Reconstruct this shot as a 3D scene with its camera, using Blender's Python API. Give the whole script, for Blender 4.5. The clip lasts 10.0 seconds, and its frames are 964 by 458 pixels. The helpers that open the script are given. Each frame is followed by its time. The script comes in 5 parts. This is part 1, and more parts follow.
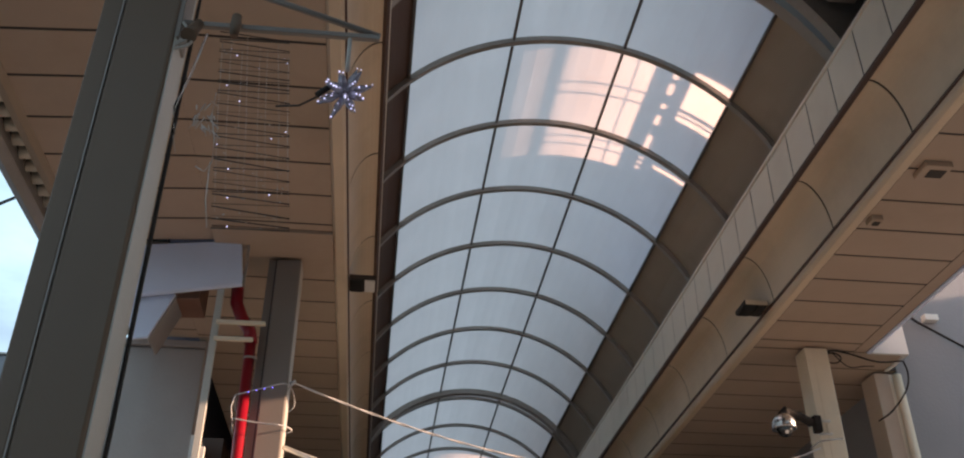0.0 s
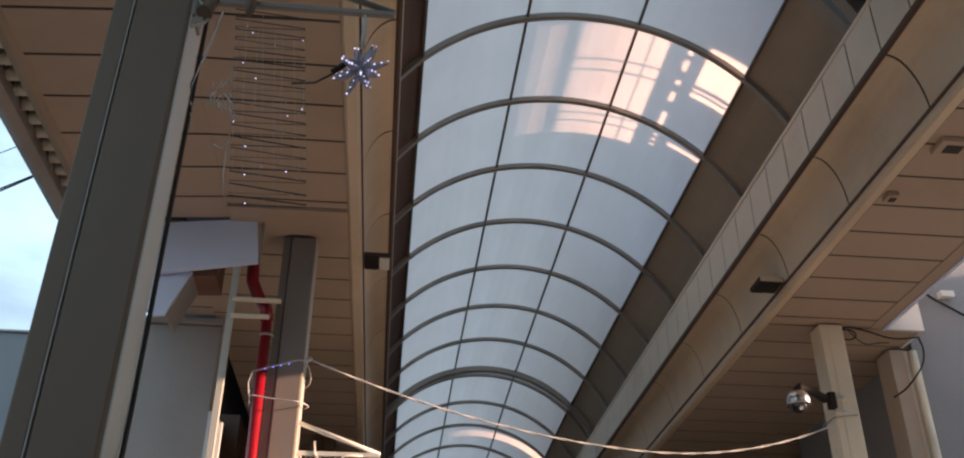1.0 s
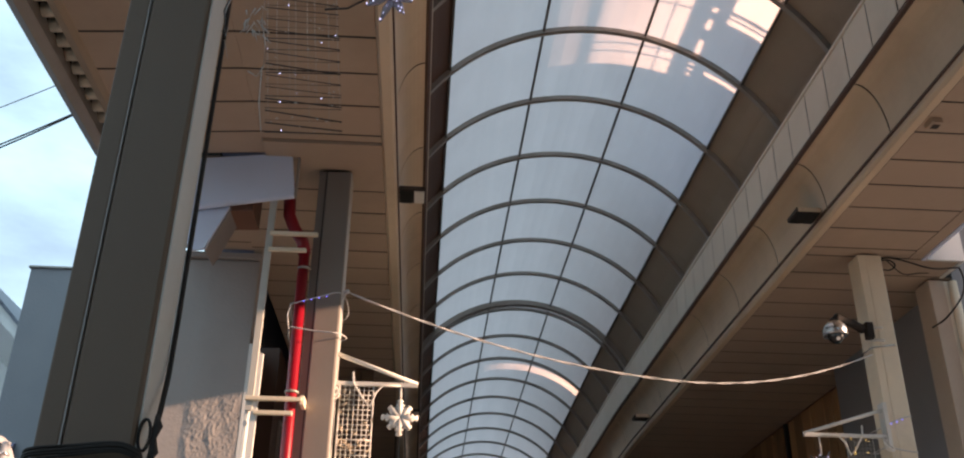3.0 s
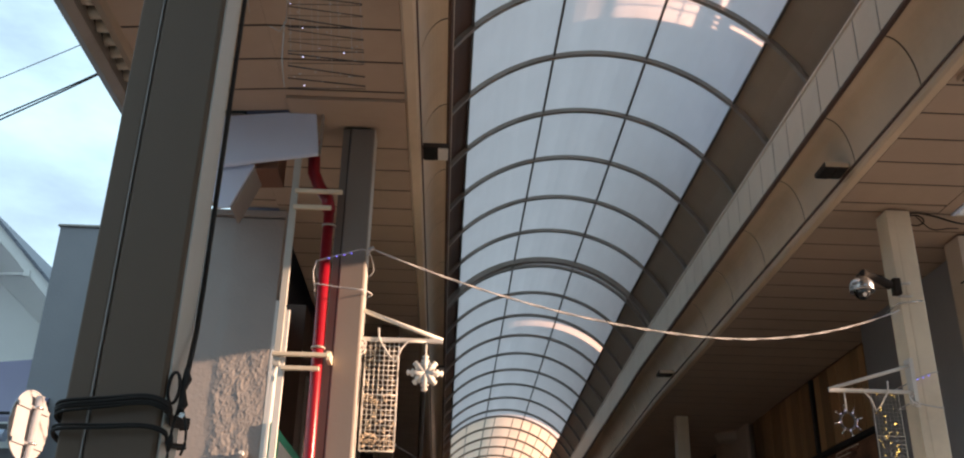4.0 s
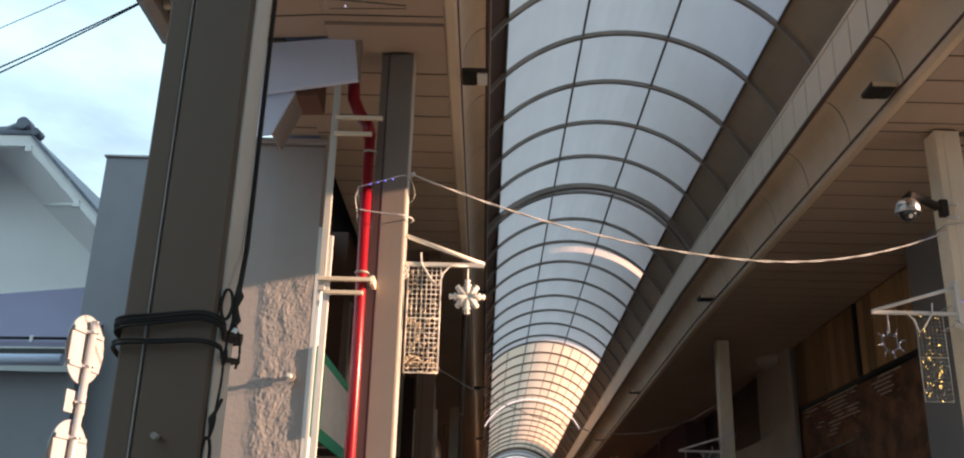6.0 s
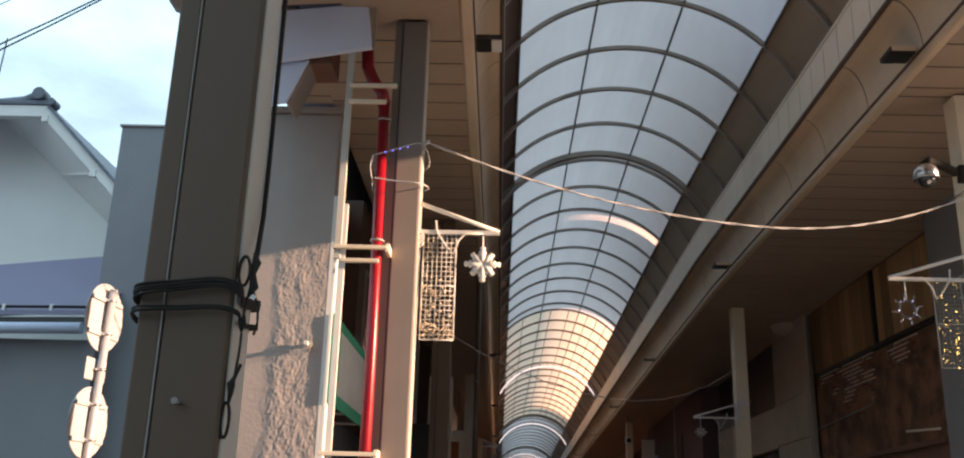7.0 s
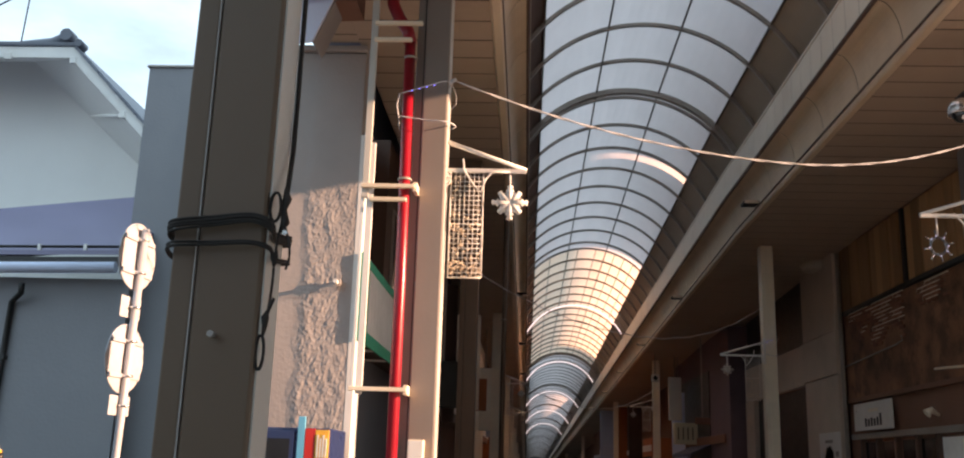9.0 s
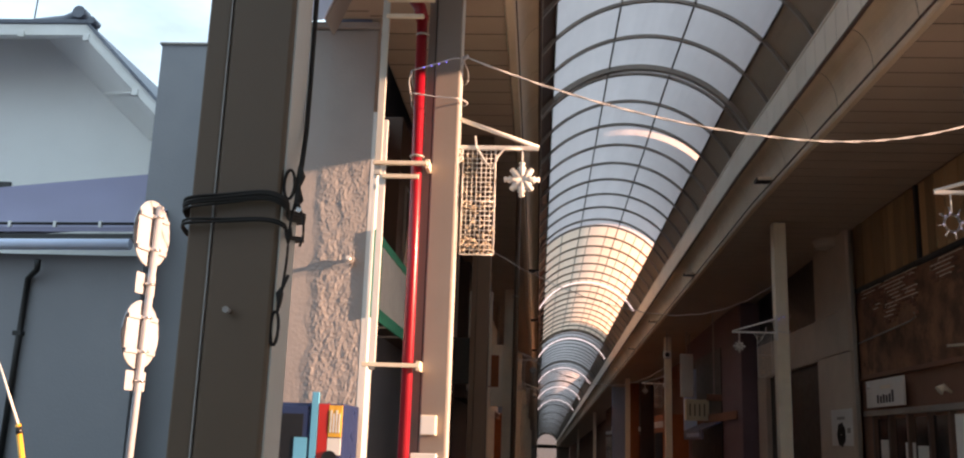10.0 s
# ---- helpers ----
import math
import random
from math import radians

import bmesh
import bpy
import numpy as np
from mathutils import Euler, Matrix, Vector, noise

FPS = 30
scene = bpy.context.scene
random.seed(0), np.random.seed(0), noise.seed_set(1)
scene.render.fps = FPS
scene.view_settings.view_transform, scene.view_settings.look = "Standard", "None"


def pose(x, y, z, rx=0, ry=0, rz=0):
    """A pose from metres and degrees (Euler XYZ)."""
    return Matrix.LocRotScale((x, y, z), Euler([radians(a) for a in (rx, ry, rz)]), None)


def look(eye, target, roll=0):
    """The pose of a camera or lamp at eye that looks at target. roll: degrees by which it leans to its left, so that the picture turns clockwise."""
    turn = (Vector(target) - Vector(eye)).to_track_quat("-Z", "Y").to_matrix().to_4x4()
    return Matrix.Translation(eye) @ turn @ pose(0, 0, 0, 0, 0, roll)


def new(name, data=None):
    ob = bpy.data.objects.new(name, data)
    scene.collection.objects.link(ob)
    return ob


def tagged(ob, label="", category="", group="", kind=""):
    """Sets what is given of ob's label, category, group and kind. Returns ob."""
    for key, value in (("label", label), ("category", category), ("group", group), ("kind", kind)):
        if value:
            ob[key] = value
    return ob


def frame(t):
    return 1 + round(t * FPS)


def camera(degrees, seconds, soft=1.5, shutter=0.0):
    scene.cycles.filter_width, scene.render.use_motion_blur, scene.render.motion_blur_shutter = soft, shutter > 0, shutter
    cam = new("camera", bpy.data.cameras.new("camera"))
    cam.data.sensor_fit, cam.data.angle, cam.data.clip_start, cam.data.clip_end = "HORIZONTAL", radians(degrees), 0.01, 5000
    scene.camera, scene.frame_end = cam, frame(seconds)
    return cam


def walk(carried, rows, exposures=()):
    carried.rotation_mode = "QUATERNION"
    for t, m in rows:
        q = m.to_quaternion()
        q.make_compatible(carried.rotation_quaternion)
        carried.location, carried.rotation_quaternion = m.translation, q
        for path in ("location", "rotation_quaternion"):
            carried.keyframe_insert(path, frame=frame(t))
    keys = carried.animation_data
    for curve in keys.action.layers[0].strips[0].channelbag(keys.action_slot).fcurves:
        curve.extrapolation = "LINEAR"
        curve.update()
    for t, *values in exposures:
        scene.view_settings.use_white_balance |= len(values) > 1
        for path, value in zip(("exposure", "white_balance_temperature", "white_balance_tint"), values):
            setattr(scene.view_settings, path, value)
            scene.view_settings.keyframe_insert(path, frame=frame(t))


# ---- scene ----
cam = camera(53.39, 10.0, soft=2.0)
# seconds, place, turn about x, y and z
ROWS = [
    (0.0, 0.000, 0.000, 1.600, 121.32, 0.07, -6.56),
    (0.5, -0.006, -0.012, 1.592, 120.67, -0.08, -6.18),
    (1.0, -0.009, -0.006, 1.588, 120.01, -0.20, -5.79),
    (1.5, -0.012, 0.001, 1.582, 119.31, -0.32, -5.39),
    (2.0, -0.014, 0.006, 1.574, 118.45, -0.44, -4.99),
    (2.5, -0.015, 0.010, 1.562, 117.40, -0.52, -4.42),
    (4.0, -0.014, 0.022, 1.546, 113.68, -1.09, -2.36),
    (4.5, -0.017, 0.019, 1.539, 112.40, -1.18, -1.65),
    (5.0, -0.021, 0.013, 1.524, 111.21, -1.22, -0.93),
    (5.5, -0.023, 0.009, 1.513, 110.26, -1.35, -0.43),
    (7.0, -0.028, 0.011, 1.501, 107.44, -1.52, 0.92),
    (7.5, -0.029, 0.011, 1.496, 106.44, -1.56, 1.35),
    (8.0, -0.030, 0.008, 1.493, 105.48, -1.62, 1.79),
    (8.5, -0.031, 0.005, 1.489, 104.66, -1.68, 2.17),
    (9.0, -0.032, 0.001, 1.483, 103.81, -1.71, 2.53),
    (9.5, -0.032, -0.007, 1.482, 103.11, -1.73, 2.87),
    (10.0, -0.031, -0.018, 1.479, 102.41, -1.86, 3.24),
]
walk(cam, [(t, pose(x, y, z, rx, ry, rz)) for t, x, y, z, rx, ry, rz in ROWS], [(0.0, 1.24, 6950, 38), (2.5, 1.27, 6950, 38), (5.0, 1.32, 7050, 36), (7.5, 1.44, 7150, 39), (10.0, 1.60, 7350, 44)])

# ---- light ----
SUN_AZ = 9.0      # degrees from +x towards -y
SUN_EL = 12.2
sd = Vector((math.cos(radians(SUN_AZ)) * math.cos(radians(SUN_EL)), -math.sin(radians(SUN_AZ)) * math.cos(radians(SUN_EL)), math.sin(radians(SUN_EL))))
world = bpy.data.worlds.new("sky")
scene.world = world
world.use_nodes = True
wn, wl = world.node_tree.nodes, world.node_tree.links
wn.clear()
sky = wn.new("ShaderNodeTexSky")
sky.sky_type = "NISHITA"
sky.sun_disc = False
sky.sun_elevation = radians(SUN_EL)
sky.sun_rotation = math.atan2(sd.x, sd.y)
sky.air_density, sky.dust_density, sky.ozone_density = 1.0, 1.0, 1.0
coord = wn.new("ShaderNodeTexCoord")
mapn = wn.new("ShaderNodeMapping")
mapn.inputs["Scale"].default_value = (1.0, 1.0, 2.6)
cloud = wn.new("ShaderNodeTexNoise")
cloud.inputs["Scale"].default_value = 3.2
cloud.inputs["Detail"].default_value = 7
cloud.inputs["Roughness"].default_value = 0.55
ramp = wn.new("ShaderNodeValToRGB")
ramp.color_ramp.elements[0].position, ramp.color_ramp.elements[1].position = 0.32, 0.66
ramp.color_ramp.elements[0].color = (0.36, 0.36, 0.36, 1)
mix = wn.new("ShaderNodeMixRGB")
mix.inputs["Color2"].default_value = (4.6, 8.7, 9.5, 1)
bg = wn.new("ShaderNodeBackground")
bg.inputs["Strength"].default_value = 0.072
out = wn.new("ShaderNodeOutputWorld")
wl.new(coord.outputs["Generated"], mapn.inputs["Vector"])
wl.new(mapn.outputs["Vector"], cloud.inputs["Vector"])
wl.new(cloud.outputs["Fac"], ramp.inputs["Fac"])
wl.new(ramp.outputs["Color"], mix.inputs["Fac"])
wl.new(sky.outputs["Color"], mix.inputs["Color1"])
wl.new(mix.outputs["Color"], bg.inputs["Color"])
wl.new(bg.outputs["Background"], out.inputs["Surface"])
sun = new("sun", bpy.data.lights.new("sun", "SUN"))
sun.data.energy, sun.data.angle, sun.data.color = 5.0, radians(0.5), (1.0, 0.77, 0.48)
sun.matrix_world = look(sd * 60, (0, 0, 0))


# ---- materials ----
def material(name, color, rough=0.6, metal=0.0, vary=0.15, scale=6.0, bump=0.1, bump_scale=60.0, stain=0.0, stain_color=(0.05, 0.04, 0.03), each=0.0, coat=0.0, stretch=(1, 1, 1)):
    """Paint, stone or metal with a coarse and a fine variation, stains and a fine relief."""
    m = bpy.data.materials.new(name)
    m.use_nodes = True
    n, l = m.node_tree.nodes, m.node_tree.links
    b = n["Principled BSDF"]
    b.inputs["Metallic"].default_value = metal
    b.inputs["Coat Weight"].default_value = coat
    tc, mp = n.new("ShaderNodeTexCoord"), n.new("ShaderNodeMapping")
    mp.inputs["Scale"].default_value = stretch
    l.new(tc.outputs["Object"], mp.inputs["Vector"])
    n1, n2, n3 = (n.new("ShaderNodeTexNoise") for _ in range(3))
    for k, (node, s, d) in enumerate(((n1, scale, 6), (n2, scale * 0.23, 4), (n3, bump_scale, 4))):
        node.inputs["Scale"].default_value, node.inputs["Detail"].default_value = s, d
        l.new(mp.outputs["Vector"], node.inputs["Vector"])
    hsv = n.new("ShaderNodeHueSaturation")
    hsv.inputs["Color"].default_value = (*color, 1)
    add = n.new("ShaderNodeMath")
    add.operation = "ADD"
    l.new(n1.outputs["Fac"], add.inputs[0])
    l.new(n2.outputs["Fac"], add.inputs[1])
    rng = n.new("ShaderNodeMapRange")
    rng.inputs["From Min"].default_value, rng.inputs["From Max"].default_value = 0.6, 1.4
    rng.inputs["To Min"].default_value, rng.inputs["To Max"].default_value = 1 - vary, 1 + vary
    l.new(add.outputs[0], rng.inputs["Value"])
    val = rng.outputs["Result"]
    if each:
        info = n.new("ShaderNodeObjectInfo")
        r2 = n.new("ShaderNodeMapRange")
        r2.inputs["To Min"].default_value, r2.inputs["To Max"].default_value = 1 - each, 1 + each
        l.new(info.outputs["Random"], r2.inputs["Value"])
        mul = n.new("ShaderNodeMath")
        mul.operation = "MULTIPLY"
        l.new(val, mul.inputs[0])
        l.new(r2.outputs["Result"], mul.inputs[1])
        val = mul.outputs[0]
    l.new(val, hsv.inputs["Value"])
    col = hsv.outputs["Color"]
    if stain:
        n4 = n.new("ShaderNodeTexNoise")
        n4.inputs["Scale"].default_value, n4.inputs["Detail"].default_value, n4.inputs["Roughness"].default_value = scale * 0.5, 8, 0.65
        l.new(mp.outputs["Vector"], n4.inputs["Vector"])
        r3 = n.new("ShaderNodeMapRange")
        r3.inputs["From Min"].default_value, r3.inputs["From Max"].default_value, r3.inputs["To Max"].default_value = 0.5, 0.75, stain
        l.new(n4.outputs["Fac"], r3.inputs["Value"])
        mx = n.new("ShaderNodeMixRGB")
        mx.inputs["Color2"].default_value = (*stain_color, 1)
        l.new(r3.outputs["Result"], mx.inputs["Fac"])
        l.new(col, mx.inputs["Color1"])
        col = mx.outputs["Color"]
    l.new(col, b.inputs["Base Color"])
    rr = n.new("ShaderNodeMapRange")
    rr.inputs["To Min"].default_value, rr.inputs["To Max"].default_value = max(rough - 0.12, 0.03), min(rough + 0.12, 1)
    l.new(n1.outputs["Fac"], rr.inputs["Value"])
    l.new(rr.outputs["Result"], b.inputs["Roughness"])
    if bump:
        bp = n.new("ShaderNodeBump")
        bp.inputs["Strength"].default_value, bp.inputs["Distance"].default_value = bump, 0.02
        l.new(n3.outputs["Fac"], bp.inputs["Height"])
        l.new(bp.outputs["Normal"], b.inputs["Normal"])
    return m


def glowing(name, color, strength):
    m = bpy.data.materials.new(name)
    m.use_nodes = True
    b = m.node_tree.nodes["Principled BSDF"]
    b.inputs["Base Color"].default_value = (*color, 1)
    b.inputs["Emission Color"].default_value = (*color, 1)
    b.inputs["Emission Strength"].default_value = strength
    return m


def milky(name, color, through_part):
    """Milky plastic sheet: part of the light is scattered through it."""
    m = bpy.data.materials.new(name)
    m.use_nodes = True
    n, l = m.node_tree.nodes, m.node_tree.links
    n.remove(n["Principled BSDF"])
    tc = n.new("ShaderNodeTexCoord")
    mp = n.new("ShaderNodeMapping")
    mp.inputs["Scale"].default_value = (1, 0.35, 1)
    n1 = n.new("ShaderNodeTexNoise")
    n1.inputs["Scale"].default_value, n1.inputs["Detail"].default_value, n1.inputs["Roughness"].default_value = 2.2, 8, 0.6
    l.new(tc.outputs["Object"], mp.inputs["Vector"])
    l.new(mp.outputs["Vector"], n1.inputs["Vector"])
    info = n.new("ShaderNodeObjectInfo")
    add = n.new("ShaderNodeMath")
    add.operation = "MULTIPLY_ADD"
    add.inputs[1].default_value = 0.12
    l.new(info.outputs["Random"], add.inputs[0])
    l.new(n1.outputs["Fac"], add.inputs[2])
    rng = n.new("ShaderNodeMapRange")
    rng.inputs["From Min"].default_value, rng.inputs["From Max"].default_value = 0.3, 0.8
    rng.inputs["To Min"].default_value, rng.inputs["To Max"].default_value = 0.9, 1.0
    l.new(add.outputs[0], rng.inputs["Value"])
    hsv = n.new("ShaderNodeHueSaturation")
    hsv.inputs["Color"].default_value = (*color, 1)
    l.new(rng.outputs["Result"], hsv.inputs["Value"])
    tr, df, gl = n.new("ShaderNodeBsdfTranslucent"), n.new("ShaderNodeBsdfDiffuse"), n.new("ShaderNodeBsdfGlossy")
    gl.inputs["Roughness"].default_value = 0.25
    l.new(hsv.outputs["Color"], tr.inputs["Color"])
    l.new(hsv.outputs["Color"], df.inputs["Color"])
    mx, m2 = n.new("ShaderNodeMixShader"), n.new("ShaderNodeMixShader")
    mx.inputs["Fac"].default_value = through_part
    m2.inputs["Fac"].default_value = 0.04
    l.new(df.outputs[0], mx.inputs[1])
    l.new(tr.outputs[0], mx.inputs[2])
    l.new(mx.outputs[0], m2.inputs[1])
    l.new(gl.outputs[0], m2.inputs[2])
    l.new(m2.outputs[0], n["Material Output"].inputs["Surface"])
    return m


def clear(name, color, rough=0.05):
    m = bpy.data.materials.new(name)
    m.use_nodes = True
    b = m.node_tree.nodes["Principled BSDF"]
    b.inputs["Base Color"].default_value = (*color, 1)
    b.inputs["Transmission Weight"].default_value = 1.0
    b.inputs["Roughness"].default_value = rough
    b.inputs["IOR"].default_value = 1.45
    return m


SOFFIT = material("cream_soffit_panel", (0.47, 0.355, 0.27), 0.55, vary=0.10, scale=1.5, bump=0.05, stain=0.35, stain_color=(0.20, 0.14, 0.09))
BEAM = material("cream_painted_sheet", (0.80, 0.72, 0.60), 0.5, vary=0.08, scale=2.0, bump=0.05, stain=0.3, stain_color=(0.30, 0.23, 0.16))
COVE = material("yellowed_cream_sheet", (0.70, 0.56, 0.41), 0.5, vary=0.14, scale=1.2, bump=0.04, stain=0.4, stain_color=(0.20, 0.13, 0.08))
JOINT = material("dark_joint", (0.05, 0.04, 0.035), 0.8, vary=0.2, bump=0)
PURLINPAINT = material("dark_steel_purlin", (0.15, 0.135, 0.12), 0.5, metal=0.2, vary=0.15, scale=3, bump=0.05, stain=0.4)
RIB = material("grey_steel_rib", (0.33, 0.30, 0.27), 0.5, metal=0.2, vary=0.15, scale=3, bump=0.05, stain=0.4)
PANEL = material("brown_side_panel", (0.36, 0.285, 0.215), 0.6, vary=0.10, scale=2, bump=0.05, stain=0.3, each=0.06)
MILK = milky("milky_polycarbonate", (0.84, 0.77, 0.76), 0.82)
# warmer tint for the panes from 30 m on
WARMMILK = milky("yellowed_polycarbonate", (0.96, 0.81, 0.71), 0.82)
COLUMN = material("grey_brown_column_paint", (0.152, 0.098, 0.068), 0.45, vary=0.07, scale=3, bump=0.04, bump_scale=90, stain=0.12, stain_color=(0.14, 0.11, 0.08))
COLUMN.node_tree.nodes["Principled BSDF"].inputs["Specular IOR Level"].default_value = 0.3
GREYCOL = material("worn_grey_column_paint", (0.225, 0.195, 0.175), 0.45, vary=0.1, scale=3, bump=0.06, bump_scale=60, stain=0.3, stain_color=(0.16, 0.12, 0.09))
# pale grey for brightly lit column sides, and the paint of one frame bar
LITSIDEBAR = material("pale_grey_column_side", (0.52, 0.51, 0.47), 0.4, vary=0.1, scale=3, bump=0.04, stain=0.3, stain_color=(0.3, 0.27, 0.23))
POST = material("cream_column_paint", (0.82, 0.71, 0.55), 0.4, vary=0.09, scale=3, bump=0.05, bump_scale=80, stain=0.35, stain_color=(0.22, 0.18, 0.14))
STUCCO = material("grey_stucco", (0.35, 0.32, 0.305), 0.9, vary=0.10, scale=3, bump=0.2, bump_scale=26, stain=0.2, stain_color=(0.2, 0.18, 0.17))
RED = material("red_pipe_paint", (0.28, 0.006, 0.015), 0.35, vary=0.15, scale=5, bump=0.03, stain=0.2, stain_color=(0.12, 0.01, 0.01))
WHITE = material("white_painted_metal", (0.72, 0.71, 0.68), 0.4, vary=0.08, scale=4, bump=0.04, stain=0.25, stain_color=(0.4, 0.34, 0.26))
FASCIA = material("pale_grey_fascia", (0.68, 0.79, 1.0), 0.5, vary=0.07, scale=2, bump=0.05, stain=0.2, stain_color=(0.35, 0.35, 0.36))
PLASTER = material("white_plaster", (0.84, 0.83, 0.80), 0.85, vary=0.06, scale=1.0, bump=0.2, bump_scale=40, stain=0.15, stain_color=(0.5, 0.48, 0.44))
GREYWALL = material("grey_wall_render", (0.245, 0.25, 0.268), 0.85, vary=0.08, scale=1.2, bump=0.2, bump_scale=30, stain=0.2, stain_color=(0.35, 0.34, 0.33))
TILE = material("grey_roof_tile", (0.12, 0.135, 0.165), 0.5, vary=0.2, scale=6, bump=0.2, each=0.2)
METALROOF = material("slate_metal_roof", (0.19, 0.18, 0.27), 0.45, vary=0.12, scale=2, bump=0.05)
ASPHALT = material("asphalt", (0.05, 0.05, 0.05), 0.9, vary=0.25, scale=3, bump=0.5, bump_scale=120)
# pale tone chosen to throw light up onto beams and ceilings
BOUNCEPAVING = material("paving", (0.40, 0.36, 0.32), 0.8, vary=0.2, scale=2, bump=0.2)
ARCADEFLOOR = material("dark_arcade_paving", (0.30, 0.235, 0.185), 0.6, vary=0.2, scale=2, bump=0.2)
BLACK = material("black_rubber_cable", (0.016, 0.011, 0.009), 0.8, vary=0.2, bump=0.05)
# dark metal parts, and sheets that stand for shaded shop interiors
DARKMETALSHADE = material("dark_metal", (0.03, 0.03, 0.03), 0.4, metal=0.5, vary=0.2, bump=0.05)
SILVER = material("brushed_silver", (0.60, 0.60, 0.60), 0.25, metal=0.9, vary=0.08, bump=0.02)
ROPE = material("pale_braided_rope", (0.52, 0.52, 0.54), 0.8, vary=0.15, scale=40, bump=0.4, bump_scale=150)
TIMBER = material("weathered_brown_board", (0.42, 0.24, 0.115), 0.75, vary=0.35, scale=2.0, bump=0.3, bump_scale=20, each=0.35, stretch=(1, 1, 0.15), stain=0.5, stain_color=(0.04, 0.03, 0.02))
BRICK = material("dark_brown_brick", (0.27, 0.115, 0.07), 0.8, vary=0.3, scale=5, bump=0.3, each=0.3, stain=0.4)
OLDRENDER = material("dark_stained_render", (0.34, 0.155, 0.085), 0.85, vary=0.5, scale=5.0, bump=0.4, bump_scale=18, stain=0.75, stain_color=(0.03, 0.02, 0.016))
for nd in OLDRENDER.node_tree.nodes:
    if nd.type == "MAP_RANGE" and abs(nd.inputs["From Max"].default_value - 0.75) < 0.001:
        nd.inputs["From Min"].default_value, nd.inputs["From Max"].default_value = 0.40, 0.60
DARKWALL = material("dark_facade", (0.24, 0.115, 0.075), 0.8, vary=0.25, scale=1.5, bump=0.2, stain=0.3)
PURPLE = material("dark_purple_facade", (0.17, 0.11, 0.13), 0.7, vary=0.2, scale=1.5, bump=0.1)
GREYSTONE = material("grey_stone_cladding", (0.56, 0.46, 0.375), 0.6, vary=0.15, scale=2, bump=0.1, stain=0.3)
# shutter brown; also the painted-in shade on left vault panels and beam lips
SHUTTERSHADE = material("brown_shutter", (0.10, 0.055, 0.04), 0.6, vary=0.15, scale=2, bump=0.1)
ORANGE = material("orange_painted_wood", (0.38, 0.105, 0.03), 0.6, vary=0.2, scale=4, bump=0.1)
BLUE = material("pale_blue_sign", (0.34, 0.40, 0.55), 0.5, vary=0.06, bump=0.03)
YELLOWSIGN = material("cream_sign_face", (0.62, 0.55, 0.38), 0.5, vary=0.06, bump=0.03)
GREEN = material("green_awning_cloth", (0.02, 0.46, 0.29), 0.7, vary=0.12, scale=8, bump=0.1)
AWNWHITE = material("white_awning_cloth", (0.80, 0.83, 0.80), 0.75, vary=0.1, scale=8, bump=0.1)
NAVY = material("navy_panel", (0.02, 0.035, 0.10), 0.3, vary=0.1, bump=0.02)
SKYBLUE = material("cyan_print", (0.10, 0.42, 0.62), 0.35, vary=0.1, bump=0.02)
REDPRINT = material("red_print", (0.55, 0.03, 0.02), 0.35, vary=0.1, bump=0.02)
YELLOWPRINT = material("yellow_print", (0.80, 0.42, 0.05), 0.35, vary=0.1, bump=0.02)
SIGNBACK = material("aged_sign_back", (0.38, 0.395, 0.43), 0.5, metal=0.1, vary=0.1, scale=6, bump=0.05, stain=0.4, stain_color=(0.25, 0.20, 0.12))
WINDOW = material("dark_window_glass", (0.02, 0.022, 0.025), 0.08, vary=0.1, bump=0.0)
LEDWIRE = material("clear_led_wire", (0.45, 0.43, 0.40), 0.3, vary=0.1, bump=0.0)
DARKWIRE = material("dark_green_wire", (0.03, 0.024, 0.02), 0.5, vary=0.1, bump=0.0)
LEDWHITE = glowing("white_led", (0.62, 0.70, 1.0), 0.65)
LEDYELLOW = glowing("warm_led", (1.0, 0.72, 0.16), 2.2)
LEDBLUE = glowing("blue_led", (0.16, 0.17, 0.9), 1.2)
TUBE = glowing("white_tube", (1.0, 0.98, 0.92), 0.4)
LITACRYLIC = glowing("lit_acrylic", (0.36, 0.37, 0.44), 0.01)
LITACRYLIC.node_tree.nodes["Principled BSDF"].inputs["Transmission Weight"].default_value = 0.55
LITACRYLIC.node_tree.nodes["Principled BSDF"].inputs["Roughness"].default_value = 0.25
ACRYLIC = clear("clear_acrylic", (0.85, 0.87, 0.92), 0.15)


# ---- building blocks ----
def part(name, bm, mat, parent=None, label="", kind=""):
    me = bpy.data.meshes.new(name)
    bm.to_mesh(me)
    bm.free()
    for mm in (mat if isinstance(mat, (list, tuple)) else [mat]):
        me.materials.append(mm)
    ob = new(name, me)
    if parent:
        ob.parent = parent
    return tagged(ob, label=label, kind=kind)


def share(ob, parent, place=(0, 0, 0)):
    """One more piece on the same mesh."""
    o = new(ob.name.split(".")[0], ob.data)
    o.parent = parent
    o.location = place
    return o


def thing(name, place=(0, 0, 0), label="", category="", group="", kind=""):
    e = new(name)
    e.empty_display_size = 0.1
    e.location = place
    return tagged(e, label, category, group, kind)


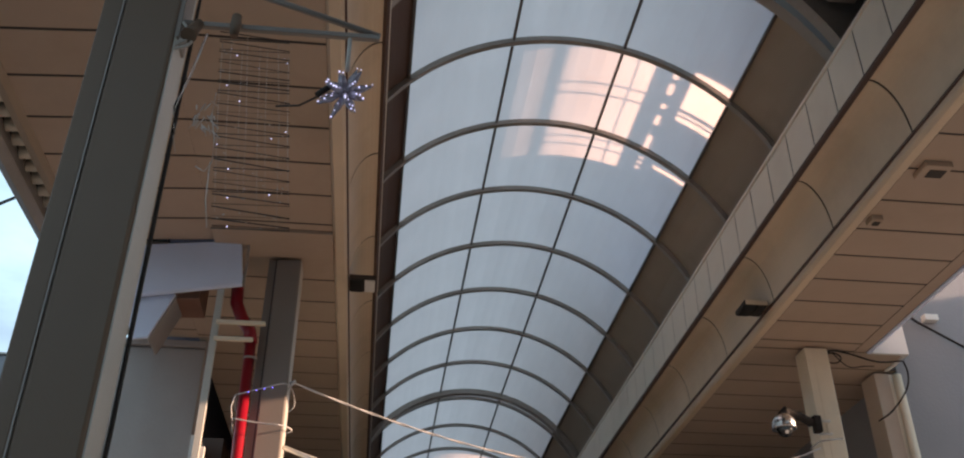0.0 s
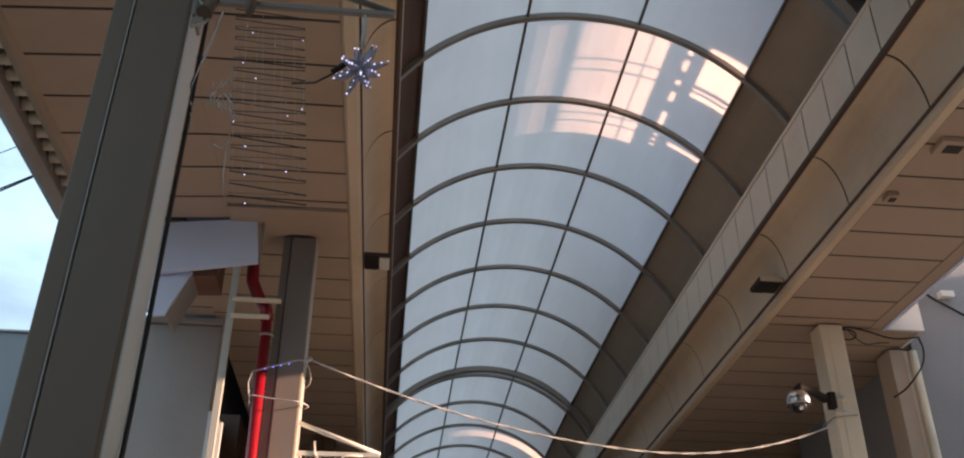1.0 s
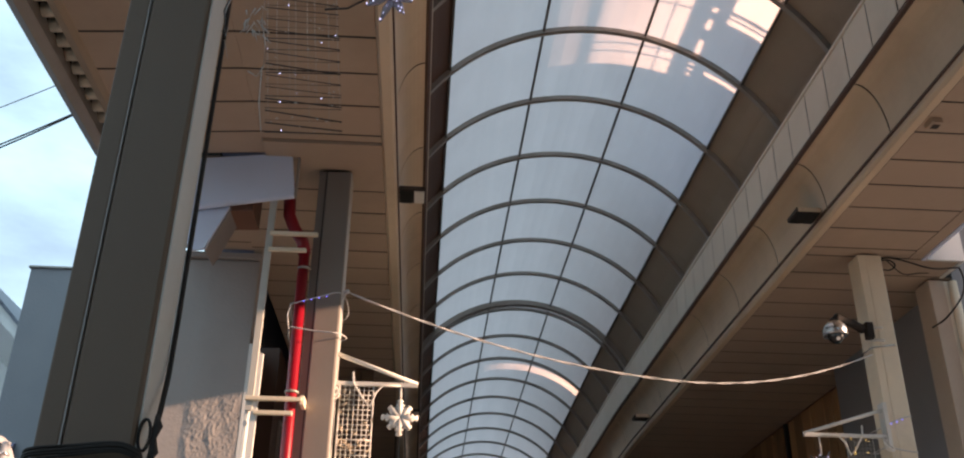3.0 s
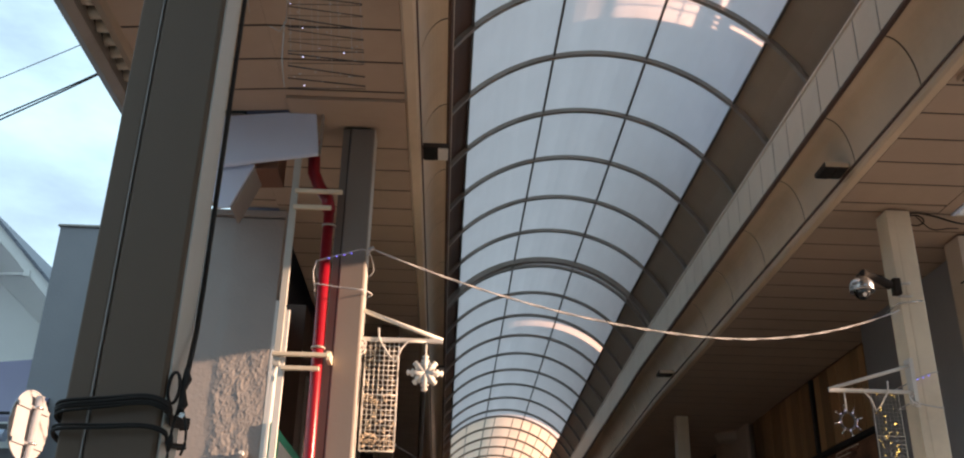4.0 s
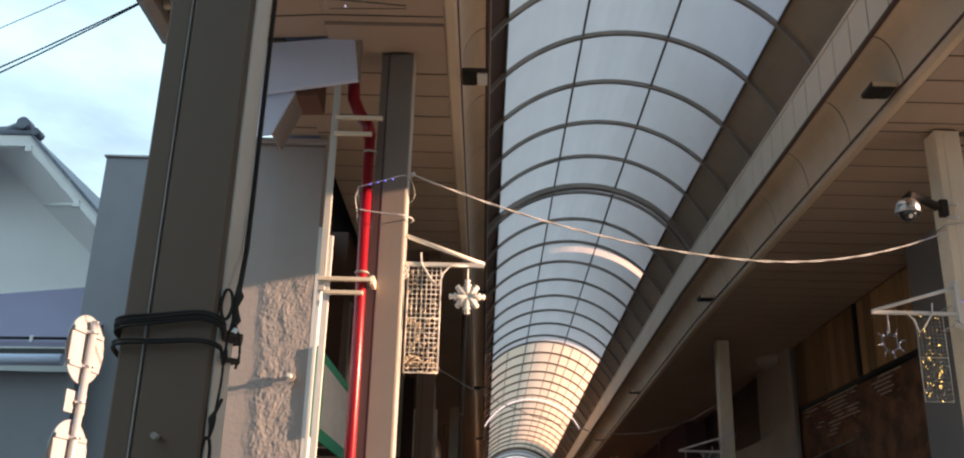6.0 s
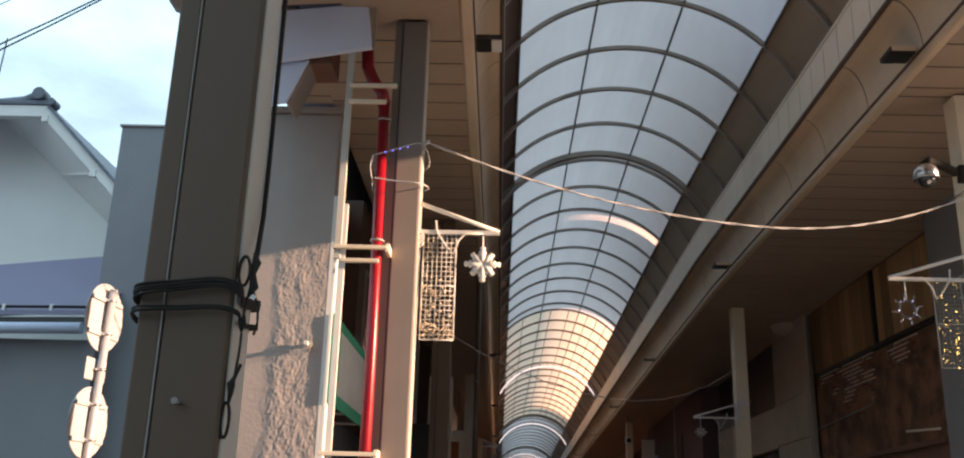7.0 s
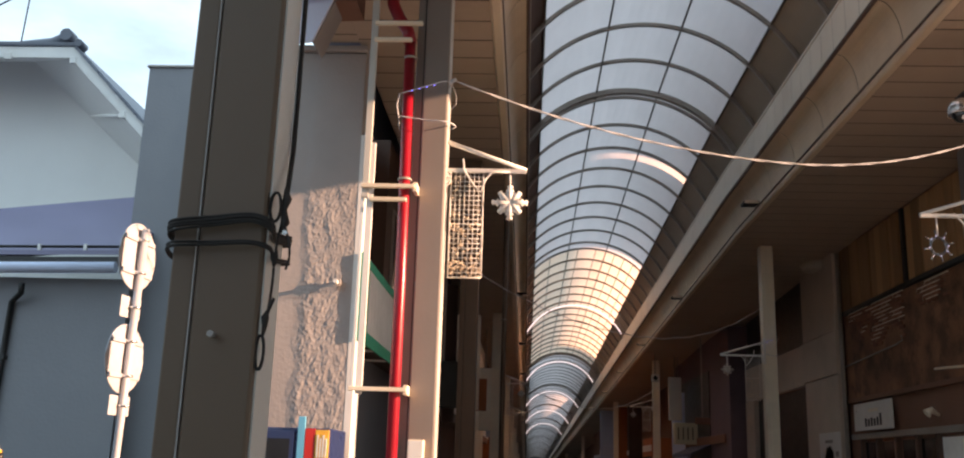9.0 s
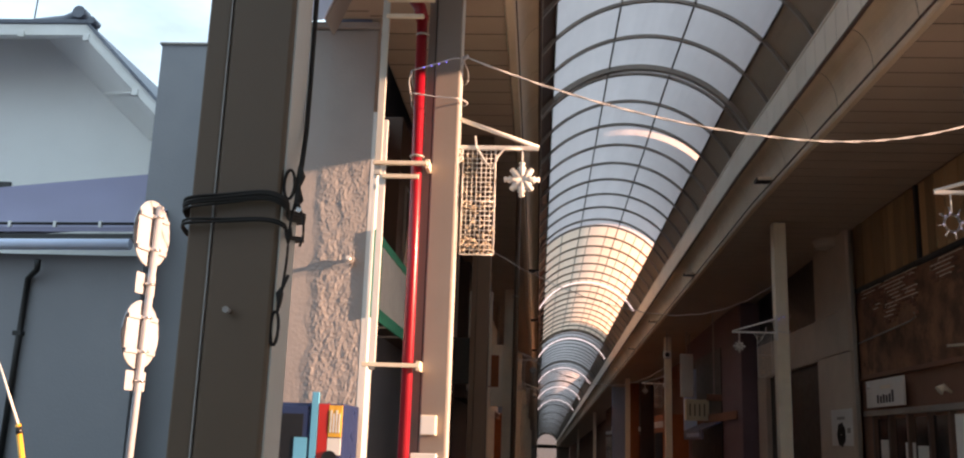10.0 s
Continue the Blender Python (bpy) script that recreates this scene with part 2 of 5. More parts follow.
def box(x0, x1, y0, y1, z0, z1, bevel=0.0, bm=None):
    own = bmesh.new()
    bmesh.ops.create_cube(own, size=1.0, matrix=Matrix.Translation(((x0 + x1) / 2, (y0 + y1) / 2, (z0 + z1) / 2)) @ Matrix.Diagonal((abs(x1 - x0), abs(y1 - y0), abs(z1 - z0), 1)))
    if bevel:
        bmesh.ops.bevel(own, geom=own.edges[:], offset=bevel, segments=2, profile=0.5, affect="EDGES")
    return join(bm, own)


def join(bm, own):
    if bm is None:
        return own
    me = bpy.data.meshes.new("tmp")
    own.to_mesh(me)
    own.free()
    bm.from_mesh(me)
    bpy.data.meshes.remove(me)
    return bm


def tube(points, r, sides=8, bm=None, closed=False):
    """A round bar along a line of points."""
    own = bmesh.new()
    pts = [Vector(p) for p in points]
    rings = []
    n = len(pts)
    for i, p in enumerate(pts):
        a, b = (pts[(i - 1) % n], pts[(i + 1) % n]) if closed else (pts[max(i - 1, 0)], pts[min(i + 1, n - 1)])
        q = (b - a).to_track_quat("Z", "Y").to_matrix()
        rr = r[i] if isinstance(r, (list, tuple)) else r
        rings.append([own.verts.new(p + q @ Vector((rr * math.cos(2 * math.pi * k / sides), rr * math.sin(2 * math.pi * k / sides), 0))) for k in range(sides)])
    for i in range(n if closed else n - 1):
        A, B = rings[i], rings[(i + 1) % n]
        for k in range(sides):
            own.faces.new((A[k], A[(k + 1) % sides], B[(k + 1) % sides], B[k])).smooth = True
    if not closed:
        own.faces.new(rings[0][::-1])
        own.faces.new(rings[-1])
    return join(bm, own)


def flow(pts, n=6):
    """An open line of points, rounded between them."""
    p = [Vector(q) for q in pts]
    p = [p[0] * 2 - p[1]] + p + [p[-1] * 2 - p[-2]]
    res = []
    for i in range(1, len(p) - 2):
        a, b, c, d = p[i - 1:i + 3]
        for k in range(n):
            t = k / n
            res.append(0.5 * (2 * b + (c - a) * t + (2 * a - 5 * b + 4 * c - d) * t * t + (3 * b - a - 3 * c + d) * t ** 3))
    return res + [p[-2]]


def sweep(profile, y0, y1, bm=None, closed=True):
    """A section in x and z drawn out along y."""
    own = bmesh.new()
    A = [own.verts.new((x, y0, z)) for x, z in profile]
    B = [own.verts.new((x, y1, z)) for x, z in profile]
    n = len(A)
    for i in range(n if closed else n - 1):
        j = (i + 1) % n
        own.faces.new((A[i], A[j], B[j], B[i]))
    if closed:
        own.faces.new(A[::-1])
        own.faces.new(B)
    bmesh.ops.recalc_face_normals(own, faces=own.faces[:])
    return join(bm, own)


def disc(centre, normal, r, thick, sides=32, bm=None, bevel=0.0):
    own = bmesh.new()
    q = Vector(normal).to_track_quat("Z", "Y").to_matrix().to_4x4()
    bmesh.ops.create_cone(own, cap_ends=True, segments=sides, radius1=r, radius2=r, depth=thick, matrix=Matrix.Translation(centre) @ q)
    if bevel:
        bmesh.ops.bevel(own, geom=[e for e in own.edges if len(e.link_faces) == 2 and e.calc_face_angle() > 1], offset=bevel, segments=2, affect="EDGES")
    return join(bm, own)


# ---- the street falls gently from the second bay of the arcade on ----
BEND, FALL = 18.0, 0.03
Y_END = 195.0


def drop(y):
    return FALL * max(0.0, min(y, Y_END) - BEND)


def run(profile, y0, y1, bm=None):
    """A section in x and z drawn out along the street, following its fall."""
    bm = bmesh.new() if bm is None else bm
    cuts = [y0] + [y for y in (BEND, Y_END) if y0 < y < y1] + [y1]
    for a, b in zip(cuts, cuts[1:]):
        own = sweep(profile, a, b)
        for v in own.verts:
            v.co.z -= drop(v.co.y)
        join(bm, own)
    return bm


# ---- ground ----
ground = part("ground", run([(-400, -0.5), (400, -0.5), (400, 0.0), (-400, 0.0)], -400, 800), ASPHALT)
tagged(ground, "dark asphalt of the side street", "ground", kind="structure")
# unseen paving: pale near the mouth for bounce light, darker further in
crossing = part("pavement", box(-1.9, 16, -2.9, 9.6, -0.02, 0.02), BOUNCEPAVING)
tagged(crossing, "unseen pale paving added to bounce light at the arcade mouth", "pavement", kind="structure")
mouth = part("pavement", box(-1.9, 6.3, 9.6, 17.0, -0.02, 0.02), BOUNCEPAVING)
tagged(mouth, "unseen pale paving added to bounce light onto the ceiling", "pavement", kind="structure")
paving = part("pavement", run([(-1.9, -0.02), (6.3, -0.02), (6.3, 0.02), (-1.9, 0.02)], 17.0, Y_END), ARCADEFLOOR)
tagged(paving, "unseen dark brown paving, toned to limit bounce in the arcade", "pavement", kind="structure")

# ---- arcade roof: vault, beams, coves, soffits ----
CX = 1.81                    # middle of the vault
VR, VZ = 2.375, 6.30         # radius and centre height
GLASS, SIDE, PURLIN = radians(45.4), radians(70), radians(14.7)


def arc(a0, a1, r, n):
    return [(CX + r * math.sin(a0 + (a1 - a0) * i / n), VZ + r * math.cos(a0 + (a1 - a0) * i / n)) for i in range(n + 1)]


def sheet(a0, a1, length, n=8, thick=0.012, fall=0.0):
    inner, outer = arc(a0, a1, VR, n), arc(a0, a1, VR + thick, n)
    bm = sweep(inner + outer[::-1], 0, length)
    for v in bm.verts:
        v.co.z -= fall * v.co.y
    return bm


def rib_mesh(depth, width, a=SIDE, n=40):
    inner, outer = arc(-a, a, VR - depth, n), arc(-a, a, VR - 0.002, n)
    return sweep(inner + outer[::-1], -width / 2, width / 2)


roof = thing("arcade_roof", label="barrel vault of milky sheets on grey steel ribs", category="roof", kind="structure")
near_ribs = [7.55 + 1.435 * i for i in range(-1, 8)]
mid_ribs = [17.95] + [19.41 + 1.40 * i for i in range(8)]
far_ribs = [30.0 + 1.435 * i for i in range(17)]
ribs = near_ribs + mid_ribs + far_ribs
pane_cache, rib_first = {}, {}
for i in range(len(ribs) - 1):
    y0, y1 = ribs[i], ribs[i + 1]
    key = (round(y1 - y0, 2), y0 > 17.9, y0 > 29.9)
    if key not in pane_cache:
        L = y1 - y0 - 0.004
        # left side panels take a darker brown to put their shade into the colour
        pane_cache[key] = [part("pane", sheet(a + 0.002, b - 0.002, L, fall=FALL * key[1]), WARMMILK if key[2] else MILK, roof) for a, b in ((-GLASS, -PURLIN), (-PURLIN, PURLIN), (PURLIN, GLASS))] + [part("side_panel", sheet(a, b, L, 5, fall=FALL * key[1]), m_, roof, "brown sheet, shade coloured in on the left") for a, b, m_ in ((-SIDE, -GLASS, SHUTTERSHADE), (GLASS, SIDE, PANEL))]
        for o in pane_cache[key]:
            o.location = (0, y0 + 0.002, -drop(y0))
    else:
        for o in pane_cache[key]:
            share(o, roof, (0, y0 + 0.002, -drop(y0)))
for i, y in enumerate(ribs):
    big = i in (0, len(near_ribs) - 1)
    key = "big" if big else "thin"
    if key not in rib_first:
        rib_first[key] = part("rib", rib_mesh(0.10 if big else 0.06, 0.12 if big else 0.06), RIB, roof)
        rib_first[key].location = (0, y, -drop(y))
    else:
        share(rib_first[key], roof, (0, y, -drop(y)))
# purlins run the whole length
for a in (-GLASS, -PURLIN, PURLIN, GLASS):
    x, z = CX + (VR - 0.02) * math.sin(a), VZ + (VR - 0.02) * math.cos(a)
    part("purlin", run([(x - 0.014, z - 0.014), (x + 0.014, z - 0.014), (x + 0.014, z + 0.014), (x - 0.014, z + 0.014)], near_ribs[0], ribs[-1]), PURLINPAINT, roof)
for a in (-30, -7, 7, 22, 30, 38):
    x, z = CX + (VR - 0.02) * math.sin(radians(a)), VZ + (VR - 0.02) * math.cos(radians(a))
    part("purlin", run([(x - 0.01, z - 0.01), (x + 0.01, z - 0.01), (x + 0.01, z + 0.01), (x - 0.01, z + 0.01)], far_ribs[0], far_ribs[16]), PURLINPAINT, roof)
# the vault far down the street, in one piece
far = bmesh.new()
yy = ribs[-1]
while yy < Y_END:
    big = (yy - ribs[-1]) % 15.0 < 1.5
    run(arc(-SIDE, SIDE, VR - (0.14 if big else 0.05), 16) + arc(-SIDE, SIDE, VR, 16)[::-1], yy, yy + (0.16 if big else 0.07), far)
    yy += 1.5
part("far_rib", far, RIB, roof, kind="stuff")
part("far_pane", run(arc(-GLASS, GLASS, VR, 16) + arc(-GLASS, GLASS, VR + 0.012, 16)[::-1], ribs[-1], Y_END), MILK, roof)
for a, b in ((-SIDE, -GLASS), (GLASS, SIDE)):
    part("far_side_panel", run(arc(a, b, VR, 5) + arc(a, b, VR + 0.012, 5)[::-1], ribs[-1], Y_END), PANEL, roof)
# arched tube lamps
for y in (38.3, 55.0, 71.0, 87.0, 103.0):
    lamp = thing("arch_lamp", (0, y, -drop(y)), "white arched tube lamp under the vault", "lamp", "arched lamps")
    part("tube", tube([(x, 0, z) for x, z in arc(radians(-62), radians(62), VR - 0.25, 24)], 0.024), TUBE, lamp)
    for s in (-40, 0, 40):
        a = radians(s)
        part("hanger", tube([(CX + r * math.sin(a), 0, VZ + r * math.cos(a)) for r in (VR - 0.25, VR - 0.03)], 0.012), RIB, lamp)


def side_section(s, name, y0, y1):
    """Beam, cove and trim on one side: s is -1 or 1."""
    X = lambda h: CX + s * h
    e = thing(name, label="cream sheet-metal beam with a rounded cove and trim", category="beam", kind="structure")
    part("ledge", run([(X(1.90), 7.135), (X(2.22), 7.135), (X(2.22), 7.10), (X(1.90), 7.10)], y0, y1), PANEL, e)
    part("lip", run([(X(1.880), 7.135), (X(1.899), 7.135), (X(1.899), 7.10), (X(1.880), 7.10)], y0, y1), BEAM, e)
    # lip coloured dark brown for the shade under the beam face
    part("lower_lip", run([(X(1.880), 6.600), (X(1.93), 6.600), (X(1.93), 6.570), (X(1.905), 6.545), (X(1.885), 6.570)], y0, y1), SHUTTERSHADE, e)
    cov = [(1.90, 6.574)] + [(1.92 + 0.247 * math.sin(a), 6.04 + 0.53 * math.cos(a)) for a in [radians(90 * k / 10) for k in range(1, 11)]]
    back = [(h + 0.004, z + 0.004) for h, z in cov]
    lining = [(h + 0.008, z + 0.008) for h, z in cov] + [(h + 0.02, z + 0.02) for h, z in cov][::-1]
    step, y = 1.435, y0
    board, cove = bmesh.new(), bmesh.new()
    n = 0
    while y < y1 - 0.01:
        st = step if n < 40 else 12.0
        b = min(y + st, y1)
        for k in range(3 if st < 2 else 1):
            w = (b - y) / (3 if st < 2 else 1)
            run([(X(1.894), 6.600), (X(1.894), 7.10), (X(1.898), 7.10), (X(1.898), 6.600)], y + k * w + 0.009, y + (k + 1) * w - 0.009, board)
        run([(X(h), z) for h, z in cov + back[::-1]], y + 0.011, b - 0.011, cove)
        y, n = b, n + 1
    part("beam_face", board, BEAM, e, kind="stuff")
    part("cove", cove, COVE, e, "yellowed cream sheets", kind="stuff")
    part("face_lining", run([(X(1.901), 6.605), (X(1.901), 7.09), (X(1.912), 7.09), (X(1.912), 6.605)], y0, y1), JOINT, e)
    part("cove_lining", run([(X(h), z) for h, z in lining], y0, y1), JOINT, e)
    part("backing", run([(X(1.925), 6.60), (X(1.925), 7.09), (X(2.30), 7.09), (X(2.30), 6.06), (X(2.215), 6.06), (X(2.215), 6.56)], y0, y1), JOINT, e)
    # solid dark strip stands for the shaded groove above the trim
    part("shadow_gap", run([(X(2.150), 6.06), (X(2.150), 6.035), (X(2.166), 6.035), (X(2.166), 6.06)], y0, y1), SHUTTERSHADE, e)
    part("trim", run([(X(2.165), 6.05), (X(2.165), 5.985), (X(2.185), 5.955), (X(2.26), 5.955), (X(2.285), 5.985), (X(2.285), 6.05)], y0, y1), COVE, e)
    return e


side_section(-1, "beam_left", 1.2, Y_END)
side_section(1, "beam_right", 1.2, Y_END)


def soffit(name, x0, x1, y0, y1, pitch, z0=5.978, z1=None, border=0.0, fine_to=60.0):
    """Ceiling of cross panels with open joints; all in one mesh."""
    z1 = z0 if z1 is None else z1
    bm = bmesh.new()
    y = y0
    while y < y1 - 0.01:
        p = pitch if y < fine_to else 8.0
        b = min(y + p, y1)
        own = bmesh.new()
        g, th, da, db = 0.013, 0.003, drop(y), drop(b)
        v = [own.verts.new(q) for q in ((x0, y + g, z0 - da), (x1 - border, y + g, z1 - da), (x1 - border, b - g, z1 - db), (x0, b - g, z0 - db), (x0, y + g, z0 + th - da), (x1 - border, y + g, z1 + th - da), (x1 - border, b - g, z1 + th - db), (x0, b - g, z0 + th - db))]
        for f in ((0, 3, 2, 1), (4, 5, 6, 7), (0, 1, 5, 4), (1, 2, 6, 5), (2, 3, 7, 6), (3, 0, 4, 7)):
            own.faces.new([v[i] for i in f])
        bmesh.ops.recalc_face_normals(own, faces=own.faces[:])
        join(bm, own)
        y = b
    if border:
        box(x1 - border + 0.012, x1, y0, y1, z1, z1 + 0.003, bm=bm)
    n = len(bm.faces)
    run([(x0, z0 + 0.004), (x1, z1 + 0.004), (x1, z1 + 0.06), (x0, z0 + 0.06)], y0, y1, bm)
    bm.faces.ensure_lookup_table()
    for k in range(n, len(bm.faces)):
        bm.faces[k].material_index = 1
    ob = part(name, bm, [SOFFIT, JOINT])
    return tagged(ob, "cream ceiling panels with dark cross joints", "ceiling", kind="structure")


soffit("ceiling_right_front", CX + 2.286, 5.39, 1.2, 9.3, 0.464, border=0.15)
soffit("ceiling_right_corner", CX + 2.286, 5.86, 9.302, 9.766, 0.464)
soffit("ceiling_right", CX + 2.286, 6.32, 9.766, Y_END, 0.464)
soffit("ceiling_left_corner", -2.72, -1.952, 7.68, 9.75, 0.464)
soffit("ceiling_left_front", -1.52, CX - 2.286, 1.2, 7.35, 0.464)
soffit("ceiling_left_outer", -2.72, -1.522, 1.2, 7.60, 0.464, z0=5.90, z1=5.978)
soffit("ceiling_left", -1.95, CX - 2.286, 7.80, Y_END, 0.464)
header = part("ceiling_header", box(-1.521, CX - 2.286, 7.352, 7.798, 5.95, 6.06), SOFFIT)
tagged(header, "plain cream ceiling band over the column", "ceiling", kind="structure")
# closed top above soffits, so that no sky leaks in behind the beams
for nm, x0, x1, y0 in (("roof_deck_left", -2.95, CX - 1.95, 1.2), ("roof_deck_right", CX + 1.95, 6.3, 1.2)):
    tagged(part(nm, run([(x0, 7.14), (x1, 7.14), (x1, 7.22), (x0, 7.22)], y0, Y_END), METALROOF), "flat metal deck over the side ceilings", "roof", kind="structure")
tagged(part("fascia_right", box(5.392, 5.43, 1.2, 9.3, 5.96, 7.14), FASCIA), "pale fascia along the roof edge", "fascia", kind="structure")
tagged(part("fascia_side_right", box(5.83, 5.87, 9.302, 9.757, 5.96, 7.14), WHITE), "white fascia along the roof edge", "fascia", kind="structure")
tagged(part("fascia_front_right", box(5.432, 5.87, 9.26, 9.30, 5.96, 7.14), WHITE), "pale fascia along the roof edge", "fascia", kind="structure")


# ---- columns ----
def column(x0, x1, y, mat, name, label, height=5.95):
    """Steel box column with a cover strip along one side of its face."""
    e = thing(name, (0, 0, -drop(y)), label, "column", "arcade columns")
    d = 0.19 if y < 5 else 0.26
    strip = 0.075
    part("shaft", box(x0 + strip, x1, y, y + d, 0.02, height, 0.012), mat, e)
    part("cover_strip", box(x0, x0 + strip - 0.006, y + (0.022 if mat is GREYCOL else 0.004), y + d - 0.004, 0.02, height, 0.006), mat, e)
    if y < 5:
        # highlight along the seam's edge, painted as a thin pale strip
        part("seam", box(x0 + strip - 0.006, x0 + strip - 0.0015, y - 0.002, y + 0.03, 0.02, height), STUCCO, e, "pale strip drawn as the seam's edge highlight")
    else:
        part("seam", box(x0 + strip - 0.010, x0 + strip + 0.010, y + (0.004 if mat is POST else 0.012), y + d - 0.012, 0.02, height), JOINT if mat is not POST else mat, e)
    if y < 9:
        # thin pale plate puts the light on the sunward face into its colour
        part("side_plate", box(x1 + 0.001, x1 + 0.006, y + 0.012, y + d - 0.012, 0.02, height), LITSIDEBAR, e, "side face coloured pale for the light on it")
    part("base_plate", box(x0 - 0.04, x1 + 0.04, y - 0.04, y + d + 0.04, 0.02, 0.06, 0.005), mat, e)
    return e


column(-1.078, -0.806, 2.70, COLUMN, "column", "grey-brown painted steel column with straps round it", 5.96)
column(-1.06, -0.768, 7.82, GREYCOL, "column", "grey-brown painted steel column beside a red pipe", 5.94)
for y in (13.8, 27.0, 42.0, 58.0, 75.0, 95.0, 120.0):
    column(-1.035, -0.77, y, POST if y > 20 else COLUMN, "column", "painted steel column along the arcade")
column(4.615, 4.875, 9.18, POST, "column", "cream painted steel column with a security camera")
for y in (19.0, 35.8, 52.0, 82.0, 115.0):
    column(4.59, 4.835, y, POST, "column", "cream painted steel column along the arcade")

# ---- buildings ----
def slab_house(name, label, x0, x1, y0, y1, h, mat, category="building"):
    e = thing(name, label=label, category=category)
    part("wall", box(x0, x1, y0, y1, -drop(y1) - 0.02, h), mat, e)
    part("parapet", box(x0 - 0.03, x1 + 0.03, y0 - 0.03, y1 + 0.03, h, h + 0.08, 0.01), FASCIA, e)
    return e


# grey corner building, then unseen blocks added to shape sun and sky light
slab_house("corner_building", "grey rendered corner building on the side street", 5.98, 16, 9.76, 13.2, 12.5, GREYWALL)
slab_house("shop_building", "unseen grey block added to cut sky light from the right", 11, 20, -40, 0.4, 15.0, GREYWALL)
slab_house("shop_building", "unseen low block added to stop low sun", 16.5, 18, 7.10, 8.7, 9.0, PLASTER)
slab_house("shop_building", "unseen tall block added to shade the vault", 16.5, 18, 8.75, 18.45, 16.0, GREYWALL)
slab_house("shop_building", "unseen tall block added to bound a strip of sun", 18.05, 20, 19.15, 24, 16.0, GREYWALL)
slab_house("shop_building", "unseen dark block added to dim the column fronts", -2.5, 5.0, -30, -3.2, 11.0, DARKWALL)
slab_house("shop_building", "unseen low block added to limit sky light from behind", -30, -2.6, -30, -9.0, 3.6, GREYWALL)
# heights and gaps along the arcade are set for sun on the vault
for y0, y1, h in ((20.90, 27.3, 12.5), (50.1, 72.5, 13.0), (104.0, 195.0, 13.0)):
    slab_house("shop_building", "dark building along the arcade, made tall to shade the vault", 6.33, 18, y0, y1, h, DARKWALL)
for y0, y1, h in ((13.25, 20.28, 12.5), (20.32, 20.86, 7.0)):
    slab_house("shop_building", "unseen narrow block added to shape a strip of sun", 6.42, 7.8, y0, y1, h, DARKWALL)
for y0, y1 in ((27.35, 50.05), (72.55, 103.95)):
    slab_house("shop_building", "dark building along the arcade, kept low to let sun in", 6.33, 18, y0, y1, 7.2, DARKWALL)
for y0, y1, h in ((22.05, 40, 8.0), (40.05, 80, 8.0), (80.1, 195, 6.5)):
    slab_house("shop_building", "dark shop building along the arcade", -14, -1.97, y0, y1, h, SHUTTERSHADE)

# ---- front end of the arcade ----
gable = thing("arcade_gable", label="dark end wall of the vault with a grey arch", category="gable", kind="structure")
part("arch", sweep(arc(-SIDE, SIDE, VR - 0.28, 40) + arc(-SIDE, SIDE, VR + 0.3, 40)[::-1], 5.70, 5.82), RIB, gable)
part("hood", box(CX - 2.6, CX + 2.6, 1.2, 5.68, 8.9, 9.0), DARKMETALSHADE, gable)
for x in (CX - 2.28, CX + 2.2):
    part("hood_side", box(x, x + 0.08, 1.2, 5.69, 7.14, 8.9), DARKMETALSHADE, gable)
for k in range(3):
    part("brace", box(CX + 1.1 + 0.35 * k, CX + 1.35 + 0.35 * k, 4.2, 5.6, 8.1 - 0.3 * k, 8.25 - 0.3 * k, 0.01), RIB, gable)

# unseen boards added to bound the sun patch, and an open steel sign frame on the roof deck
for y0, y1 in ((1.2, 7.27), (9.29, 12.4)):
    tagged(part("roof_board", box(4.30, 4.42, y0, y1, 7.22, 10.2, 0.01), FASCIA), "unseen tall board added to bound the sun on the vault", "board", kind="structure")
rs = thing("roof_sign", label="steel sign frame with a lettered band on the roof deck", category="sign", kind="structure")
XS = 4.36
for y in (7.855, 8.045, 8.86, 9.02):
    part("post", box(XS - 0.012, XS + 0.012, y - 0.012, y + 0.012, 8.82, 9.236), RIB, rs)
part("top_rail", box(XS - 0.015, XS + 0.015, 7.27, 9.29, 9.237, 9.268), RIB, rs)
part("thin_rail", box(XS - 0.006, XS + 0.006, 7.27, 9.29, 8.925, 8.936), RIB, rs)
part("upper_band", box(XS - 0.02, XS + 0.02, 7.27, 9.29, 8.69, 8.82), FASCIA, rs)
part("lower_band", box(XS - 0.02, XS + 0.02, 7.27, 9.29, 8.54, 8.64), FASCIA, rs)
stop = 7.27
for a, b in ((7.42, 7.50), (7.58, 7.76), (7.92, 8.00), (8.13, 8.30), (8.50, 8.82), (8.93, 8.97), (9.03, 9.07), (9.13, 9.17), (9.29, 9.29)):
    part("band_piece", box(XS - 0.02, XS + 0.02, stop, a, 8.6405, 8.6895), FASCIA, rs)
    stop = b
for a, b in ((7.885, 7.94), (7.98, 8.012), (8.092, 8.985), (9.05, 9.29)):
    part("lower_panel", box(XS - 0.015, XS + 0.015, a, b, 7.22, 8.539), FASCIA, rs)

# ---- outer edge of the roof on the left: corrugated sheet and gutter ----
edge = thing("roof_edge_left", label="brown gutter under a corrugated roof edge", category="gutter", kind="structure")
